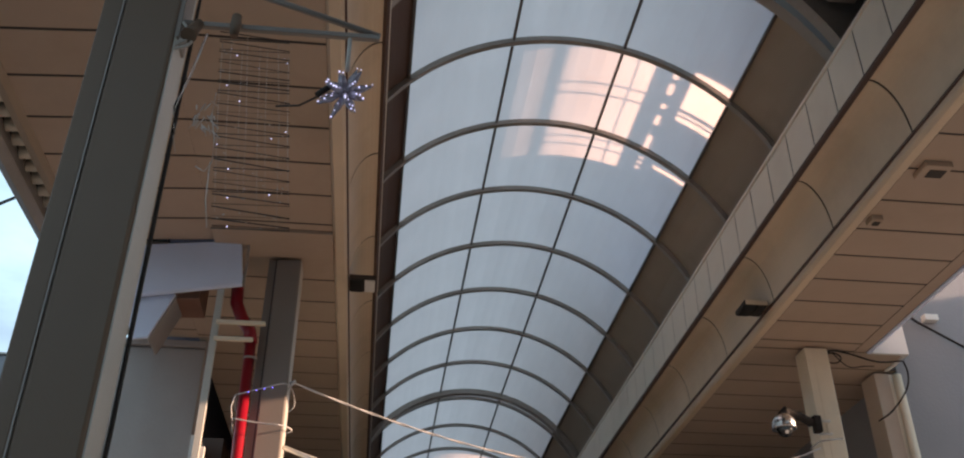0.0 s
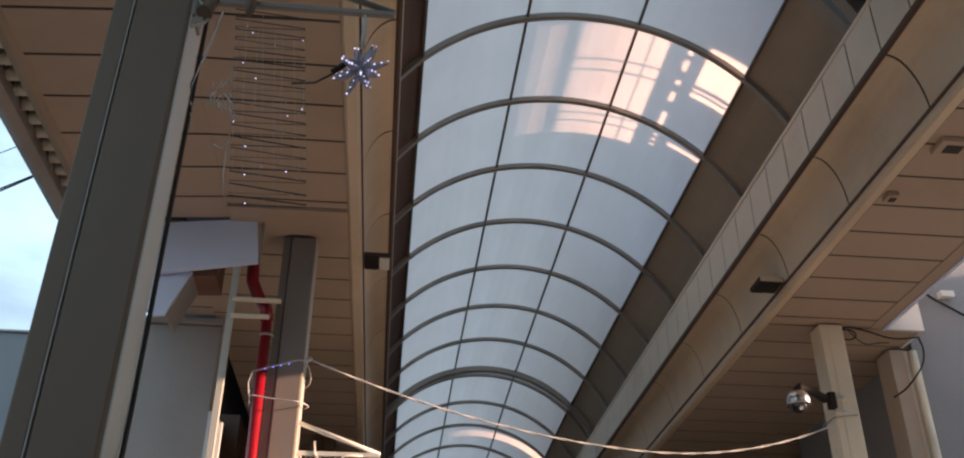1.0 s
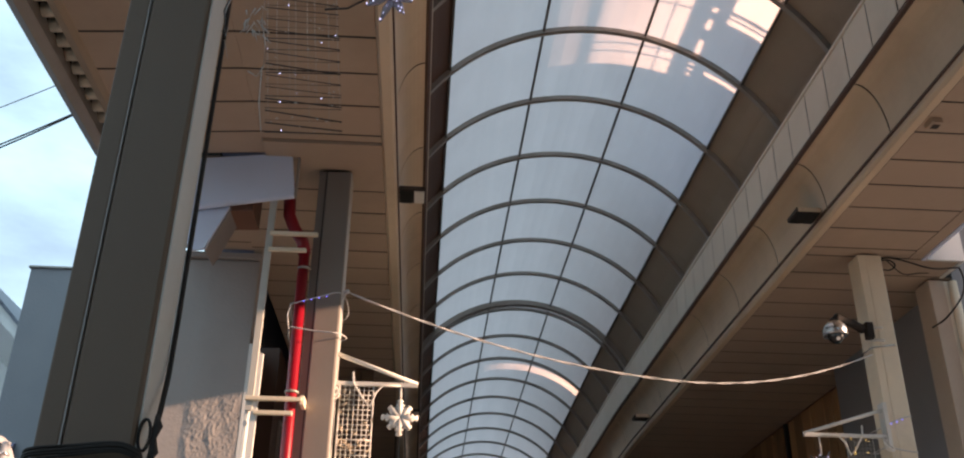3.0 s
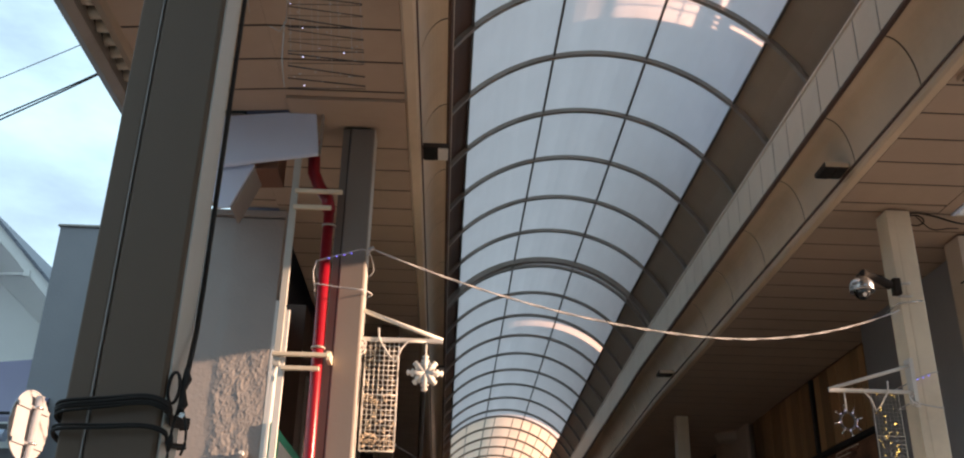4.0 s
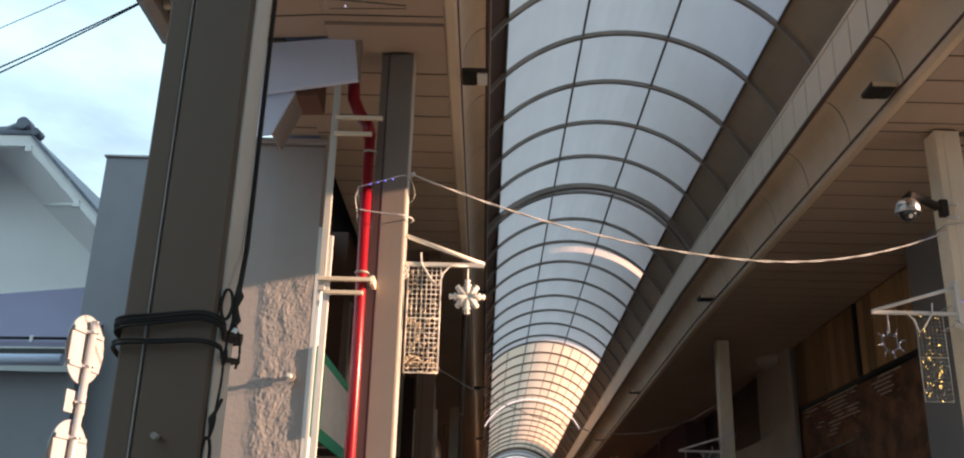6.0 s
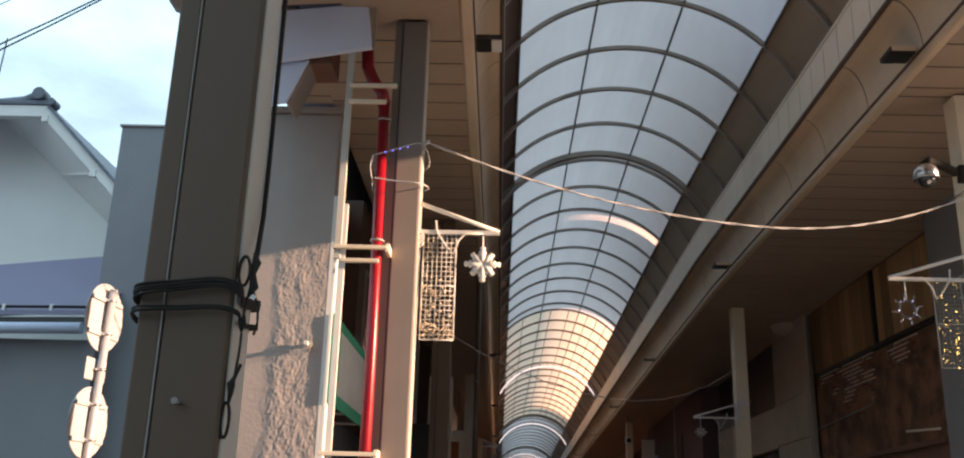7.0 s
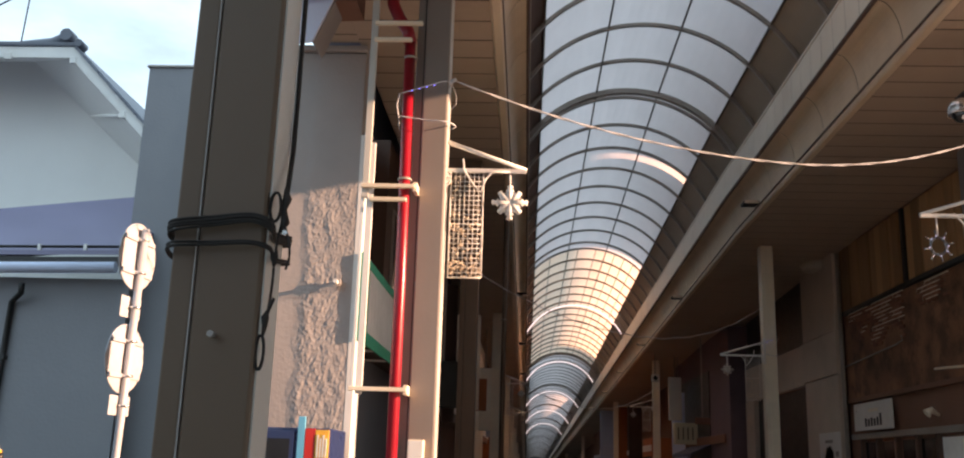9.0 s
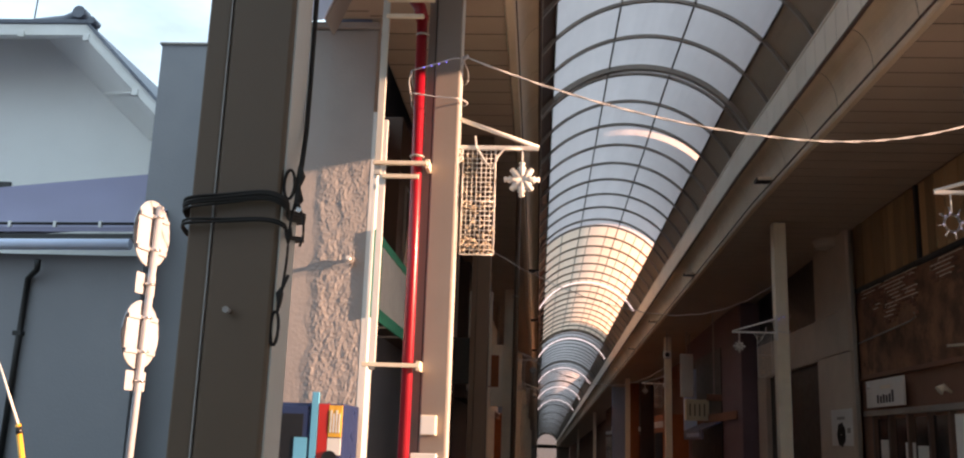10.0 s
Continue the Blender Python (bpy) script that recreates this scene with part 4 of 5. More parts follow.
# ---- ropes of lights across the street ----
def rope(a, b, sag, low, label, strands=2, r=0.016, n=60):
    e = thing("light_rope", label=label, category="rope", group="light ropes")
    a, b = Vector(a), Vector(b)
    for s in range(strands):
        pts = []
        for k in range(n + 1):
            t = k / n
            p = a.lerp(b, t)
            u = t / low * 0.5 if t < low else 0.5 + (t - low) / (1 - low) * 0.5
            p.z -= sag * 4 * u * (1 - u)
            ph = 2 * math.pi * t * n / 6 + math.pi * s
            pts.append(p + Vector((0, math.cos(ph), math.sin(ph))) * r * 0.6)
        part("strand", tube(pts, r * 0.62, 6), ROPE, e)
    part("end_knot", tube([a + Vector((0.02, 0, 0.01)), a + Vector((-0.03, 0, -0.015))], 0.02, 8), ROPE, e)
    part("tie", tube([a, a + Vector((-0.05, 0, -0.08))], 0.008, 6), ROPE, e)
    return e


rope((-0.72, 7.84, 4.75), (4.57, 9.15, 4.80), 0.50, 0.58, "pale braided light rope tied between two columns", 2, 0.009)
rope((-0.74, 13.9, 4.2), (4.57, 19.0, 4.66), 0.75, 0.55, "pale light rope between columns further on", 1, 0.012)
rope((-0.74, 27.1, 4.0), (4.57, 35.8, 4.3), 0.8, 0.55, "pale light rope between columns further on", 1, 0.018)


def wire_ring(x0, x1, y0, y1, z, label, blue=4):
    e = thing("light_string", label=label, category="light", group="strings round columns")
    m, q = bmesh.new(), bmesh.new()
    for dz, lift in ((0.0, 0.0), (-0.20, 0.0)):
        pts = [(x0, y0, z + dz + 0.05), ((x0 + x1) / 2, y0, z + dz + 0.02 + (0.10 if dz == 0 else 0)), (x1, y0, z + dz + (0.16 if dz == 0 else 0.0)), (x1, y1, z + dz + 0.1), (x0, y1, z + dz + 0.05)]
        tube(flow(pts + [pts[0]]), 0.0055, 6, m)
        for k in range(blue if dz == 0 else 0):
            t = 0.25 + 0.6 * k / blue
            p = Vector(pts[0]).lerp(Vector(pts[2]), t)
            bmesh.ops.create_icosphere(q, subdivisions=1, radius=0.006, matrix=Matrix.Translation(p + Vector((0, -0.012, 0))))
    tube([(x0, y0, z + 0.05), (x0 - 0.02, y0, z - 0.05), (x0, y0, z - 0.15)], 0.0055, 6, m)
    part("wire", m, ROPE, e)
    part("bulb", q, LEDBLUE, e, "small blue lights", kind="stuff")


wire_ring(-1.17, -0.745, 7.67, 8.12, 4.50, "light string looped round the column and pipe")
wire_ring(4.56, 4.86, 9.15, 9.47, 4.00, "light string looped round the cream column", 3)
wire_ring(4.56, 4.86, 18.97, 19.29, 3.90, "light string looped round the cream column", 2)

# ---- straps, cord and cable on the near column ----
st = thing("cable_straps", label="black cable wound round the column and knotted", category="cable")
def smooth(pts, n=8):
    """A closed line of points, rounded between them."""
    p, m, res = [Vector(q) for q in pts], len(pts), []
    for i in range(m):
        a, b, c, d = p[i - 1], p[i], p[(i + 1) % m], p[(i + 2) % m]
        for k in range(n):
            t = k / n
            res.append(0.5 * (2 * b + (c - a) * t + (2 * a - 5 * b + 4 * c - d) * t * t + (3 * b - a - 3 * c + d) * t ** 3))
    return res


for z, dz, r in ((2.163, 0.016, 0.005), (2.154, 0.019, 0.006), (2.145, 0.016, 0.005), (2.137, 0.020, 0.004), (2.088, 0.006, 0.004), (2.080, 0.009, 0.005)):
    part("turn", tube(smooth([(-1.088, 2.685, z - dz), (-0.95, 2.672, z), (-0.84, 2.674, z + dz * 0.6), (-0.785, 2.688, z - 0.01), (-0.79, 2.75, z - 0.03), (-0.795, 2.90, z - 0.01), (-1.087, 2.90, z - 0.02)]), r, 6, closed=True), BLACK, st)
part("knot", tube([(-0.765, 2.74, 2.27), (-0.757, 2.73, 2.235), (-0.762, 2.72, 2.20), (-0.755, 2.72, 2.16), (-0.765, 2.71, 2.13)], [0.006, 0.014, 0.009, 0.014, 0.006], 12), BLACK, st)
part("loop", tube([(-0.785 + 0.016 * math.cos(a), 2.71, 2.205 + 0.045 * math.sin(a)) for a in [2 * math.pi * k / 14 for k in range(14)]], 0.005, 6, closed=True), BLACK, st)
part("tail", tube(flow([(-0.755, 2.71, 2.15), (-0.735, 2.70, 2.10), (-0.730, 2.70, 2.05), (-0.738, 2.70, 2.015)]), 0.004, 6), BLACK, st)
part("cord", tube(flow([(-0.768, 2.71, 2.13), (-0.775, 2.71, 2.06), (-0.776, 2.71, 1.97), (-0.785, 2.71, 1.87)]), 0.004, 6), BLACK, st)
part("cord_knot", tube([(-0.772, 2.71, 2.075), (-0.775, 2.71, 2.05), (-0.776, 2.71, 2.025)], [0.004, 0.011, 0.004], 12), BLACK, st)
part("cord_knot", tube([(-0.784, 2.71, 1.895), (-0.789, 2.71, 1.875), (-0.788, 2.71, 1.85), (-0.792, 2.71, 1.82)], [0.004, 0.012, 0.008, 0.004], 12), BLACK, st)
part("end_loop", tube([(-0.797 + 0.012 * math.cos(a), 2.71, 1.775 + 0.05 * math.sin(a)) for a in [2 * math.pi * k / 14 for k in range(14)]], 0.005, 6, closed=True), BLACK, st)
part("stub", tube([(-0.786, 2.71, 1.88), (-0.765, 2.70, 1.93)], 0.005, 6), BLACK, st)
part("down_cable", tube([(-0.794, 2.90, 5.95), (-0.794, 2.90, 4.0), (-0.793, 2.895, 2.6), (-0.785, 2.86, 2.42), (-0.770, 2.78, 2.30), (-0.762, 2.73, 2.22)], 0.008, 8), BLACK, st)
part("steel_eye", disc((-0.748, 2.70, 2.125), (0, 1, 0), 0.008, 0.01, 12), SILVER, st)
bolt = thing("bolt", label="short screw bolt in the column face", category="bolt")
part("shank", tube([(-0.93, 2.70, 1.82), (-0.93, 2.665, 1.82)], 0.007, 10), STUCCO, bolt)
part("head", disc((-0.93, 2.668, 1.82), (0, 1, 0), 0.010, 0.012, 6), STUCCO, bolt)

# ---- lamps in the coves, boxes on the ceiling ----
def cove_lamp(s, y):
    """Flat box lamp reaching out of the cove: dark reflector half, white half."""
    e = thing("cove_lamp", (0, 0, -drop(y)), label="flat dark box lamp fixed in the cove", category="lamp", group="cove lamps")
    x = CX + s * 2.02
    part("housing", box(x - 0.13, x + 0.13, y - 0.14, y + 0.14, 6.07, 6.115, 0.006), JOINT, e)
    part("reflector", box(x - 0.12, x + 0.0, y - 0.13, y + 0.13, 6.060, 6.07, 0.002), DARKMETALSHADE, e)
    part("diffuser", box(x + 0.02, x + 0.12, y - 0.12, y + 0.12, 6.058, 6.07, 0.002), WHITE if s < 0 else DARKMETALSHADE, e)
    part("arm", box(min(x + s * 0.10, x + s * 0.19), max(x + s * 0.10, x + s * 0.19), y - 0.05, y + 0.05, 6.075, 6.11, 0.004), COVE, e)
    if s > 0:
        part("front_lip", box(x - 0.12, x + 0.12, y - 0.148, y - 0.1405, 6.062, 6.112, 0.002), COVE, e)
    return e


for y in (8.5, 16.6, 25.0, 33.5, 42.0):
    cove_lamp(-1, y)
for y in (8.6, 16.5, 25.0, 33.0, 40.5, 48.5, 57.0):
    cove_lamp(1, y)


def ceiling_vent(x, y, w, d):
    e = thing("ceiling_vent", label="small square cream vent box under the ceiling", category="vent")
    part("body", box(x, x + w, y, y + d, 5.925, 5.978, 0.008), SOFFIT, e)
    # flat dark plate drawn for the shaded hole of the vent
    part("opening", box(x + w * 0.25, x + w * 0.85, y + d * 0.25, y + d * 0.75, 5.918, 5.926, 0.002), JOINT, e)


ceiling_vent(4.17, 5.72, 0.23, 0.20)
ceiling_vent(4.12, 6.53, 0.10, 0.12)

# ---- security camera on the cream column ----
cc = thing("security_camera", label="silver dome security camera on a dark arm", category="camera")
dome = bmesh.new()
bmesh.ops.create_uvsphere(dome, u_segments=24, v_segments=12, radius=0.12, matrix=Matrix.Translation((4.17, 9.05, 5.0)))
for v in dome.verts:
    if v.co.z < 4.965:
        v.co.z = 4.965
part("housing", dome, SILVER, cc)
eye = bmesh.new()
bmesh.ops.create_uvsphere(eye, u_segments=20, v_segments=10, radius=0.085, matrix=Matrix.Translation((4.17, 9.05, 4.955)))
part("dome", eye, WINDOW, cc)
part("collar", tube([(4.17, 9.05, 4.975), (4.17, 9.05, 4.95)], 0.123, 24), SILVER, cc)
part("lens", disc((4.16, 8.985, 4.905), (0, 1, 0.6), 0.022, 0.02, 16), SILVER, cc)
part("arm", tube([(4.17, 9.06, 5.10), (4.22, 9.07, 5.16), (4.40, 9.12, 5.12), (4.52, 9.15, 5.07)], [0.05, 0.05, 0.045, 0.05], 10), BLACK, cc)
part("arm_plate", box(4.53, 4.612, 9.09, 9.18, 4.96, 5.14, 0.014), BLACK, cc)
for z in (5.10, 4.96):
    part("clamp", tube([(4.59, 9.165, z), (4.72, 9.165, z), (4.735, 9.165, z + 0.008)], 0.014, 8), WHITE, cc)
part("band", tube([(4.585, 9.17, 4.88), (4.84, 9.17, 4.92), (4.84, 9.45, 4.92), (4.585, 9.45, 4.88)], 0.008, 6, closed=True), SILVER, cc)

# ---- road signs seen from behind ----
sg = thing("road_sign", label="two round road signs on a pale pole, seen from behind", category="sign")
part("pole", tube([(-3.78, 8.8, 0.02), (-3.745, 8.8, 2.0), (-3.717, 8.8, 3.58)], 0.036, 12), SIGNBACK, sg)
nrm = Vector((0.99, -0.14, 0.0)).normalized()
for z, r, dx in ((3.31, 0.315, 0.0), (2.34, 0.315, -0.01)):
    c = Vector((-3.725 + dx, 8.8, z)) + nrm * -0.05
    d = part("disc", disc(c, nrm, r, 0.006, 40), SIGNBACK, sg)
    ring = [c + Matrix.Rotation(a, 3, nrm) @ Vector((0, 0, r)) for a in [2 * math.pi * k / 40 for k in range(40)]]
    part("rim", tube(ring, 0.009, 6, closed=True), SIGNBACK, d)
    for dz in (-0.16, 0.16):
        part("channel", box(-0.011, 0.011, -0.26, 0.26, dz - 0.02, dz + 0.02, 0.003), SIGNBACK, d).matrix_local = Matrix.Translation(c + nrm * 0.014) @ Matrix.Rotation(math.atan2(nrm.y, nrm.x), 4, "Z")
        part("clamp", tube([(-3.725 + dx + 0.045 * math.cos(a), 8.8 + 0.045 * math.sin(a), z + dz) for a in [2 * math.pi * k / 14 for k in range(14)]], 0.012, 6, closed=True), SILVER, sg)
for z, h in ((2.82, 0.10), (1.91, 0.09)):
    c = Vector((-3.735, 8.8, z)) + nrm * -0.05
    pl = part("plate", box(-0.004, 0.004, -0.17, 0.17, -h, h, 0.003), SIGNBACK, sg)
    pl.matrix_local = Matrix.Translation(c) @ Matrix.Rotation(math.atan2(nrm.y, nrm.x), 4, "Z")
    part("clamp", tube([(-3.735 + 0.045 * math.cos(a), 8.8 + 0.045 * math.sin(a), z) for a in [2 * math.pi * k / 14 for k in range(14)]], 0.012, 6, closed=True), SILVER, sg)

# ---- the house behind: white wall, tiled roof with a clipped gable ----
house = thing("house", label="white plastered house with a grey tiled roof", category="house")
part("wall", sweep([(-16, -0.25), (-5.3, -0.25), (-5.3, 5.04), (-9.11, 8.47), (-16, 8.46)], 15.9, 24), PLASTER, house)
def slope_slab(a, b, y0, y1, t0, t1):
    """A slab from a to b (x, z), between y0 and y1, from t0 to t1 above that line."""
    d = Vector((b[0] - a[0], b[1] - a[1]))
    n = Vector((-d.y, d.x)).normalized()
    if n.y < 0:
        n = -n
    A_, B_ = Vector(a), Vector(b)
    return sweep([tuple(A_ + n * t0), tuple(B_ + n * t0), tuple(B_ + n * t1), tuple(A_ + n * t1)], y0, y1)
own = bmesh.new()
V1 = [(-16, 14.5, 7.90), (-7.70, 14.5, 7.86), (-4.9, 14.5, 5.06)]
V2 = [(-16, 15.89, 8.41), (-9.11, 15.89, 8.42), (-5.3, 15.89, 4.99)]
a_, b_ = [own.verts.new(p) for p in V1], [own.verts.new(p) for p in V2]
for k in range(2):
    own.faces.new((a_[k], a_[k + 1], b_[k + 1], b_[k]))
bmesh.ops.recalc_face_normals(own, faces=own.faces[:])
bmesh.ops.solidify(own, geom=own.faces[:], thickness=0.03)
part("eave_soffit", own, PLASTER, house)
part("verge_board", slope_slab((-7.70, 7.97), (-4.9, 5.16), 14.46, 14.5, -0.09, 0.07), WHITE, house)
part("top_verge_board", box(-16, -7.66, 14.46, 14.5, 7.84, 8.03), WHITE, house)
for x, z in ((-8.78, 7.80), (-7.66, 7.74), (-6.72, 6.79), (-5.9, 5.97)):
    part("bracket_end", box(x - 0.05, x + 0.06, 14.44, 14.5, z, z + 0.12, 0.01), WHITE, house)
part("purlin", tube([(-6.69, 14.5, 6.85), (-7.93, 15.88, 7.34)], 0.03, 6), PLASTER, house)
part("roof", slope_slab((-7.66, 7.99), (-4.9, 5.21), 14.42, 24, 0.02, 0.07), TILE, house)
part("top_roof", box(-16, -7.62, 14.43, 14.78, 8.035, 8.12, 0.02), TILE, house)
part("ridge", tube([(-16, 14.9, 8.24), (-9.2, 14.9, 8.22), (-8.2, 14.75, 8.24), (-7.86, 14.58, 8.27)], [0.06, 0.065, 0.085, 0.095], 10), TILE, house)
part("ridge_cap", tube([(-7.80, 14.38, 8.23), (-7.80, 14.62, 8.23)], 0.105, 14), TILE, house)
part("ridge_cap", tube([(-7.57, 14.38, 8.08), (-7.57, 14.62, 8.08)], 0.065, 14), TILE, house)
first = part("tile", box(-0.10, 0.10, -0.10, 0.14, -0.02, 0.02, 0.006), TILE, house)
first.location, first.rotation_euler = (-7.42, 14.50, 7.805), (0, radians(44), 0)
for k in range(1, 14):
    share(first, house, (-7.42 + 0.175 * k, 14.50, 7.805 - 0.1765 * k)).rotation_euler = (0, radians(44), 0)
part("aerial", tube([(-8.85, 14.9, 8.25), (-8.8, 14.9, 9.5)], 0.012, 6), DARKMETALSHADE, house)
part("window", box(-9.75, -9.42, 15.86, 15.9, 5.05, 5.67, 0.01), DARKMETALSHADE, house)

annex = thing("annex", label="low grey annex with a slate-coloured metal roof", category="house")
part("wall", box(-14, -5.30, 12.25, 15.2, 0.02, 3.72), GREYWALL, annex)
own = bmesh.new()
v = [own.verts.new(p) for p in ((-14, 12.0, 3.86), (-5.2, 12.0, 4.00), (-5.2, 14.4, 5.56), (-14, 14.4, 3.90), (-14, 12.0, 3.92), (-5.2, 12.0, 4.06), (-5.2, 14.4, 5.62), (-14, 14.4, 3.96))]
for f in ((0, 1, 2, 3), (7, 6, 5, 4), (0, 4, 5, 1), (1, 5, 6, 2), (2, 6, 7, 3), (3, 7, 4, 0)):
    own.faces.new([v[i] for i in f])
bmesh.ops.recalc_face_normals(own, faces=own.faces[:])
part("roof", own, METALROOF, annex)
part("gutter", tube([(-14, 11.95, 3.66), (-5.38, 11.95, 3.82)], 0.075, 12), FASCIA, annex)
part("fascia_board", sweep([(-14, 3.70), (-5.3, 3.86), (-5.3, 3.98), (-14, 3.82)], 12.02, 12.06), DARKMETALSHADE, annex)
part("snow_rail", tube([(-14, 12.1, 4.00), (-5.25, 12.1, 4.13)], 0.02, 6), DARKMETALSHADE, annex)
for k in range(9):
    x = -5.9 - 0.62 * k
    part("rail_clip", box(x, x + 0.04, 12.07, 12.12, 4.08 - 0.0159 * (x + 5.25) * -1, 4.16 - 0.0159 * (x + 5.25) * -1), WHITE, annex)
part("downpipe", tube([(-6.62, 12.0, 3.60), (-6.64, 12.05, 3.48), (-6.83, 12.2, 3.38), (-6.85, 12.2, 2.6), (-6.90, 12.2, 0.02)], 0.04, 10), DARKMETALSHADE, annex)
part("downpipe_clip", box(-6.92, -6.80, 12.15, 12.25, 2.62, 2.68, 0.005), DARKMETALSHADE, annex)
# barrier pole at the kerb
bp = thing("barrier_pole", label="thin yellow and white marker pole", category="pole")
part("shaft", tube([(-2.62, 5.0, 0.9), (-2.77, 5.0, 1.48)], 0.016, 8), YELLOWPRINT, bp)
part("tip", tube([(-2.77, 5.0, 1.48), (-2.92, 5.0, 1.80)], [0.008, 0.005], 8), WHITE, bp)
part("joint_ring", tube([(-2.755, 5.0, 1.43), (-2.765, 5.0, 1.465)], 0.018, 8), DARKMETALSHADE, bp)
part("foot", tube([(-2.36, 5.0, 0.0), (-2.62, 5.0, 0.9)], 0.018, 8), YELLOWPRINT, bp)
# overhead wires
ow = thing("overhead_wires", label="black overhead cables across the sky", category="cable")
for a, b, r in (((-14, 14, 5.93), (-3, 14, 12.50), 0.014), ((-14, 14, 6.25), (-3, 14, 12.42), 0.014), ((-14, 14, 7.10), (-3, 14, 13.2), 0.008)):
    A_, B_ = Vector(a), Vector(b)
    part("wire", tube([A_.lerp(B_, k / 12) - Vector((0, 0, 0.5 * 4 * (k / 12) * (1 - k / 12))) for k in range(13)], r, 6), BLACK, ow)

# ---- right side of the arcade ----
FX = 6.30    # plane of the shop fronts
pil = thing("side_pier", label="beige pier under the ceiling beside the grey wall", category="pier", kind="structure")
part("face", box(5.70, 5.88, 9.78, 10.1, 0.02, 5.95, 0.01), GREYSTONE, pil)
part("return", box(5.88, 5.97, 9.80, 10.1, 0.02, 5.95, 0.01), BEAM, pil)
part("drain", tube([(5.93, 9.70, 0.02), (5.93, 9.70, 5.9)], 0.05, 12), POST, pil)
loops = thing("cable_bundle", label="dark cables looped under the ceiling corner", category="cable")
part("cable", tube(flow([(4.87, 9.3, 5.90), (4.95, 9.25, 5.955), (5.15, 9.25, 5.93), (5.5, 9.3, 5.87), (5.84, 9.35, 5.92)]), 0.010, 8), BLACK, loops)
part("cable", tube(flow([(5.84, 9.36, 5.93), (5.90, 9.42, 5.80), (5.86, 9.46, 5.62), (5.72, 9.6, 5.42), (5.60, 9.72, 5.34)]), 0.010, 8), BLACK, loops)
part("cable", tube(flow([(4.88, 9.32, 5.86), (5.0, 9.3, 5.83), (5.08, 9.3, 5.89), (5.02, 9.3, 5.95), (4.9, 9.3, 5.94)]), 0.008, 8), BLACK, loops)
part("cable", tube(flow([(5.0, 9.31, 5.95), (5.2, 9.4, 5.84), (5.45, 9.5, 5.90), (5.62, 9.6, 5.95)]), 0.006, 8), BLACK, loops)
wc = thing("wall_cable", label="black service cable along the grey wall", category="cable")
part("wire", tube([(5.99, 9.70, 6.9), (6.35, 9.70, 6.6), (7.2, 9.70, 6.1)], 0.014, 6), BLACK, wc)
part("holder", box(6.45, 6.62, 9.66, 9.76, 6.62, 6.70, 0.008), WHITE, wc)

front = thing("old_shop", label="old dark shop front with boards above brick", category="shop front")
part("wall_core", box(FX + 0.06, FX + 0.10, 10.12, 19.55, 0.02, 5.96), DARKWALL, front)
# near-black sheet in place of a deep shaded recess
part("dark_recess", box(FX + 0.02, FX + 0.05, 10.12, 13.9, 0.02, 5.95), DARKMETALSHADE, front)
part("board_rail", box(FX - 0.02, FX + 0.058, 13.9, 19.5, 4.60, 4.68, 0.006), DARKMETALSHADE, front)
part("board_post", box(FX - 0.03, FX + 0.058, 16.1, 16.2, 4.69, 5.95, 0.006), DARKMETALSHADE, front)
y, k = 13.95, 0
rnd = random.Random(8)
while y < 19.4:
    w = rnd.choice((0.22, 0.3, 0.36))
    dp = rnd.uniform(-0.015, 0.03)
    if not 16.05 < y + w / 2 < 16.25:
        part("board", box(FX + dp, FX + 0.058, y, y + w - 0.03, 4.69, 5.94, 0.005), TIMBER, front)
    y += w
# brick field: the old render has fallen off in patches, pale mortar shows between the bricks
first = part("brick", box(0, 0.03, 0, 0.192, 0, 0.053, 0.003), BRICK, front)
first.location = (FX + 0.008, 16.42, 3.80)
pale = bmesh.new()
for y0, y1, z0, z1 in ((16.40, 19.30, 3.80, 4.57), (14.60, 15.95, 4.20, 4.57)):
    for r in range(int((z1 - z0) / 0.072) + 1):
        for c in range(int((y1 - y0) / 0.215)):
            yb, zb = y0 + 0.02 + 0.215 * c + (0.107 if r % 2 else 0), z0 + 0.072 * r
            if zb + 0.06 > 4.595 or yb + 0.2 > y1 or (r, c, y0) == (0, 0, 16.40):
                continue
            wear = noise.noise(Vector((yb * 1.3, zb * 2.2, 2.0))) + 0.5 * (zb - 4.1)
            if wear < -0.12:
                continue
            share(first, front, (FX + 0.008 - rnd.uniform(-0.006, 0.008), yb, zb))
            if wear + 0.5 * noise.noise(Vector((yb * 3.1, zb * 7.0, 9.0))) > 0.02:
                box(FX + 0.014, FX + 0.031, yb - 0.011, yb + 0.203, zb + 0.053, zb + 0.072, bm=pale)
                if rnd.random() < 0.6:
                    box(FX + 0.014, FX + 0.031, yb + 0.192, yb + 0.2145, zb, zb + 0.053, bm=pale)
part("mortar", pale, POST, front, "pale mortar between bricks", kind="stuff")
part("render_patch", box(FX + 0.032, FX + 0.059, 13.95, 19.5, 2.95, 4.58), OLDRENDER, front, "dark brown stained render")
part("sill", box(FX - 0.03, FX + 0.058, 13.95, 19.5, 2.86, 2.94, 0.006), DARKWALL, front)
part("conduit", tube([(FX - 0.02, 16.5, 3.82), (FX - 0.02, 16.45, 3.74), (FX - 0.02, 16.7, 3.70), (FX - 0.02, 19.5, 3.58)], 0.014, 6), RIB, front)
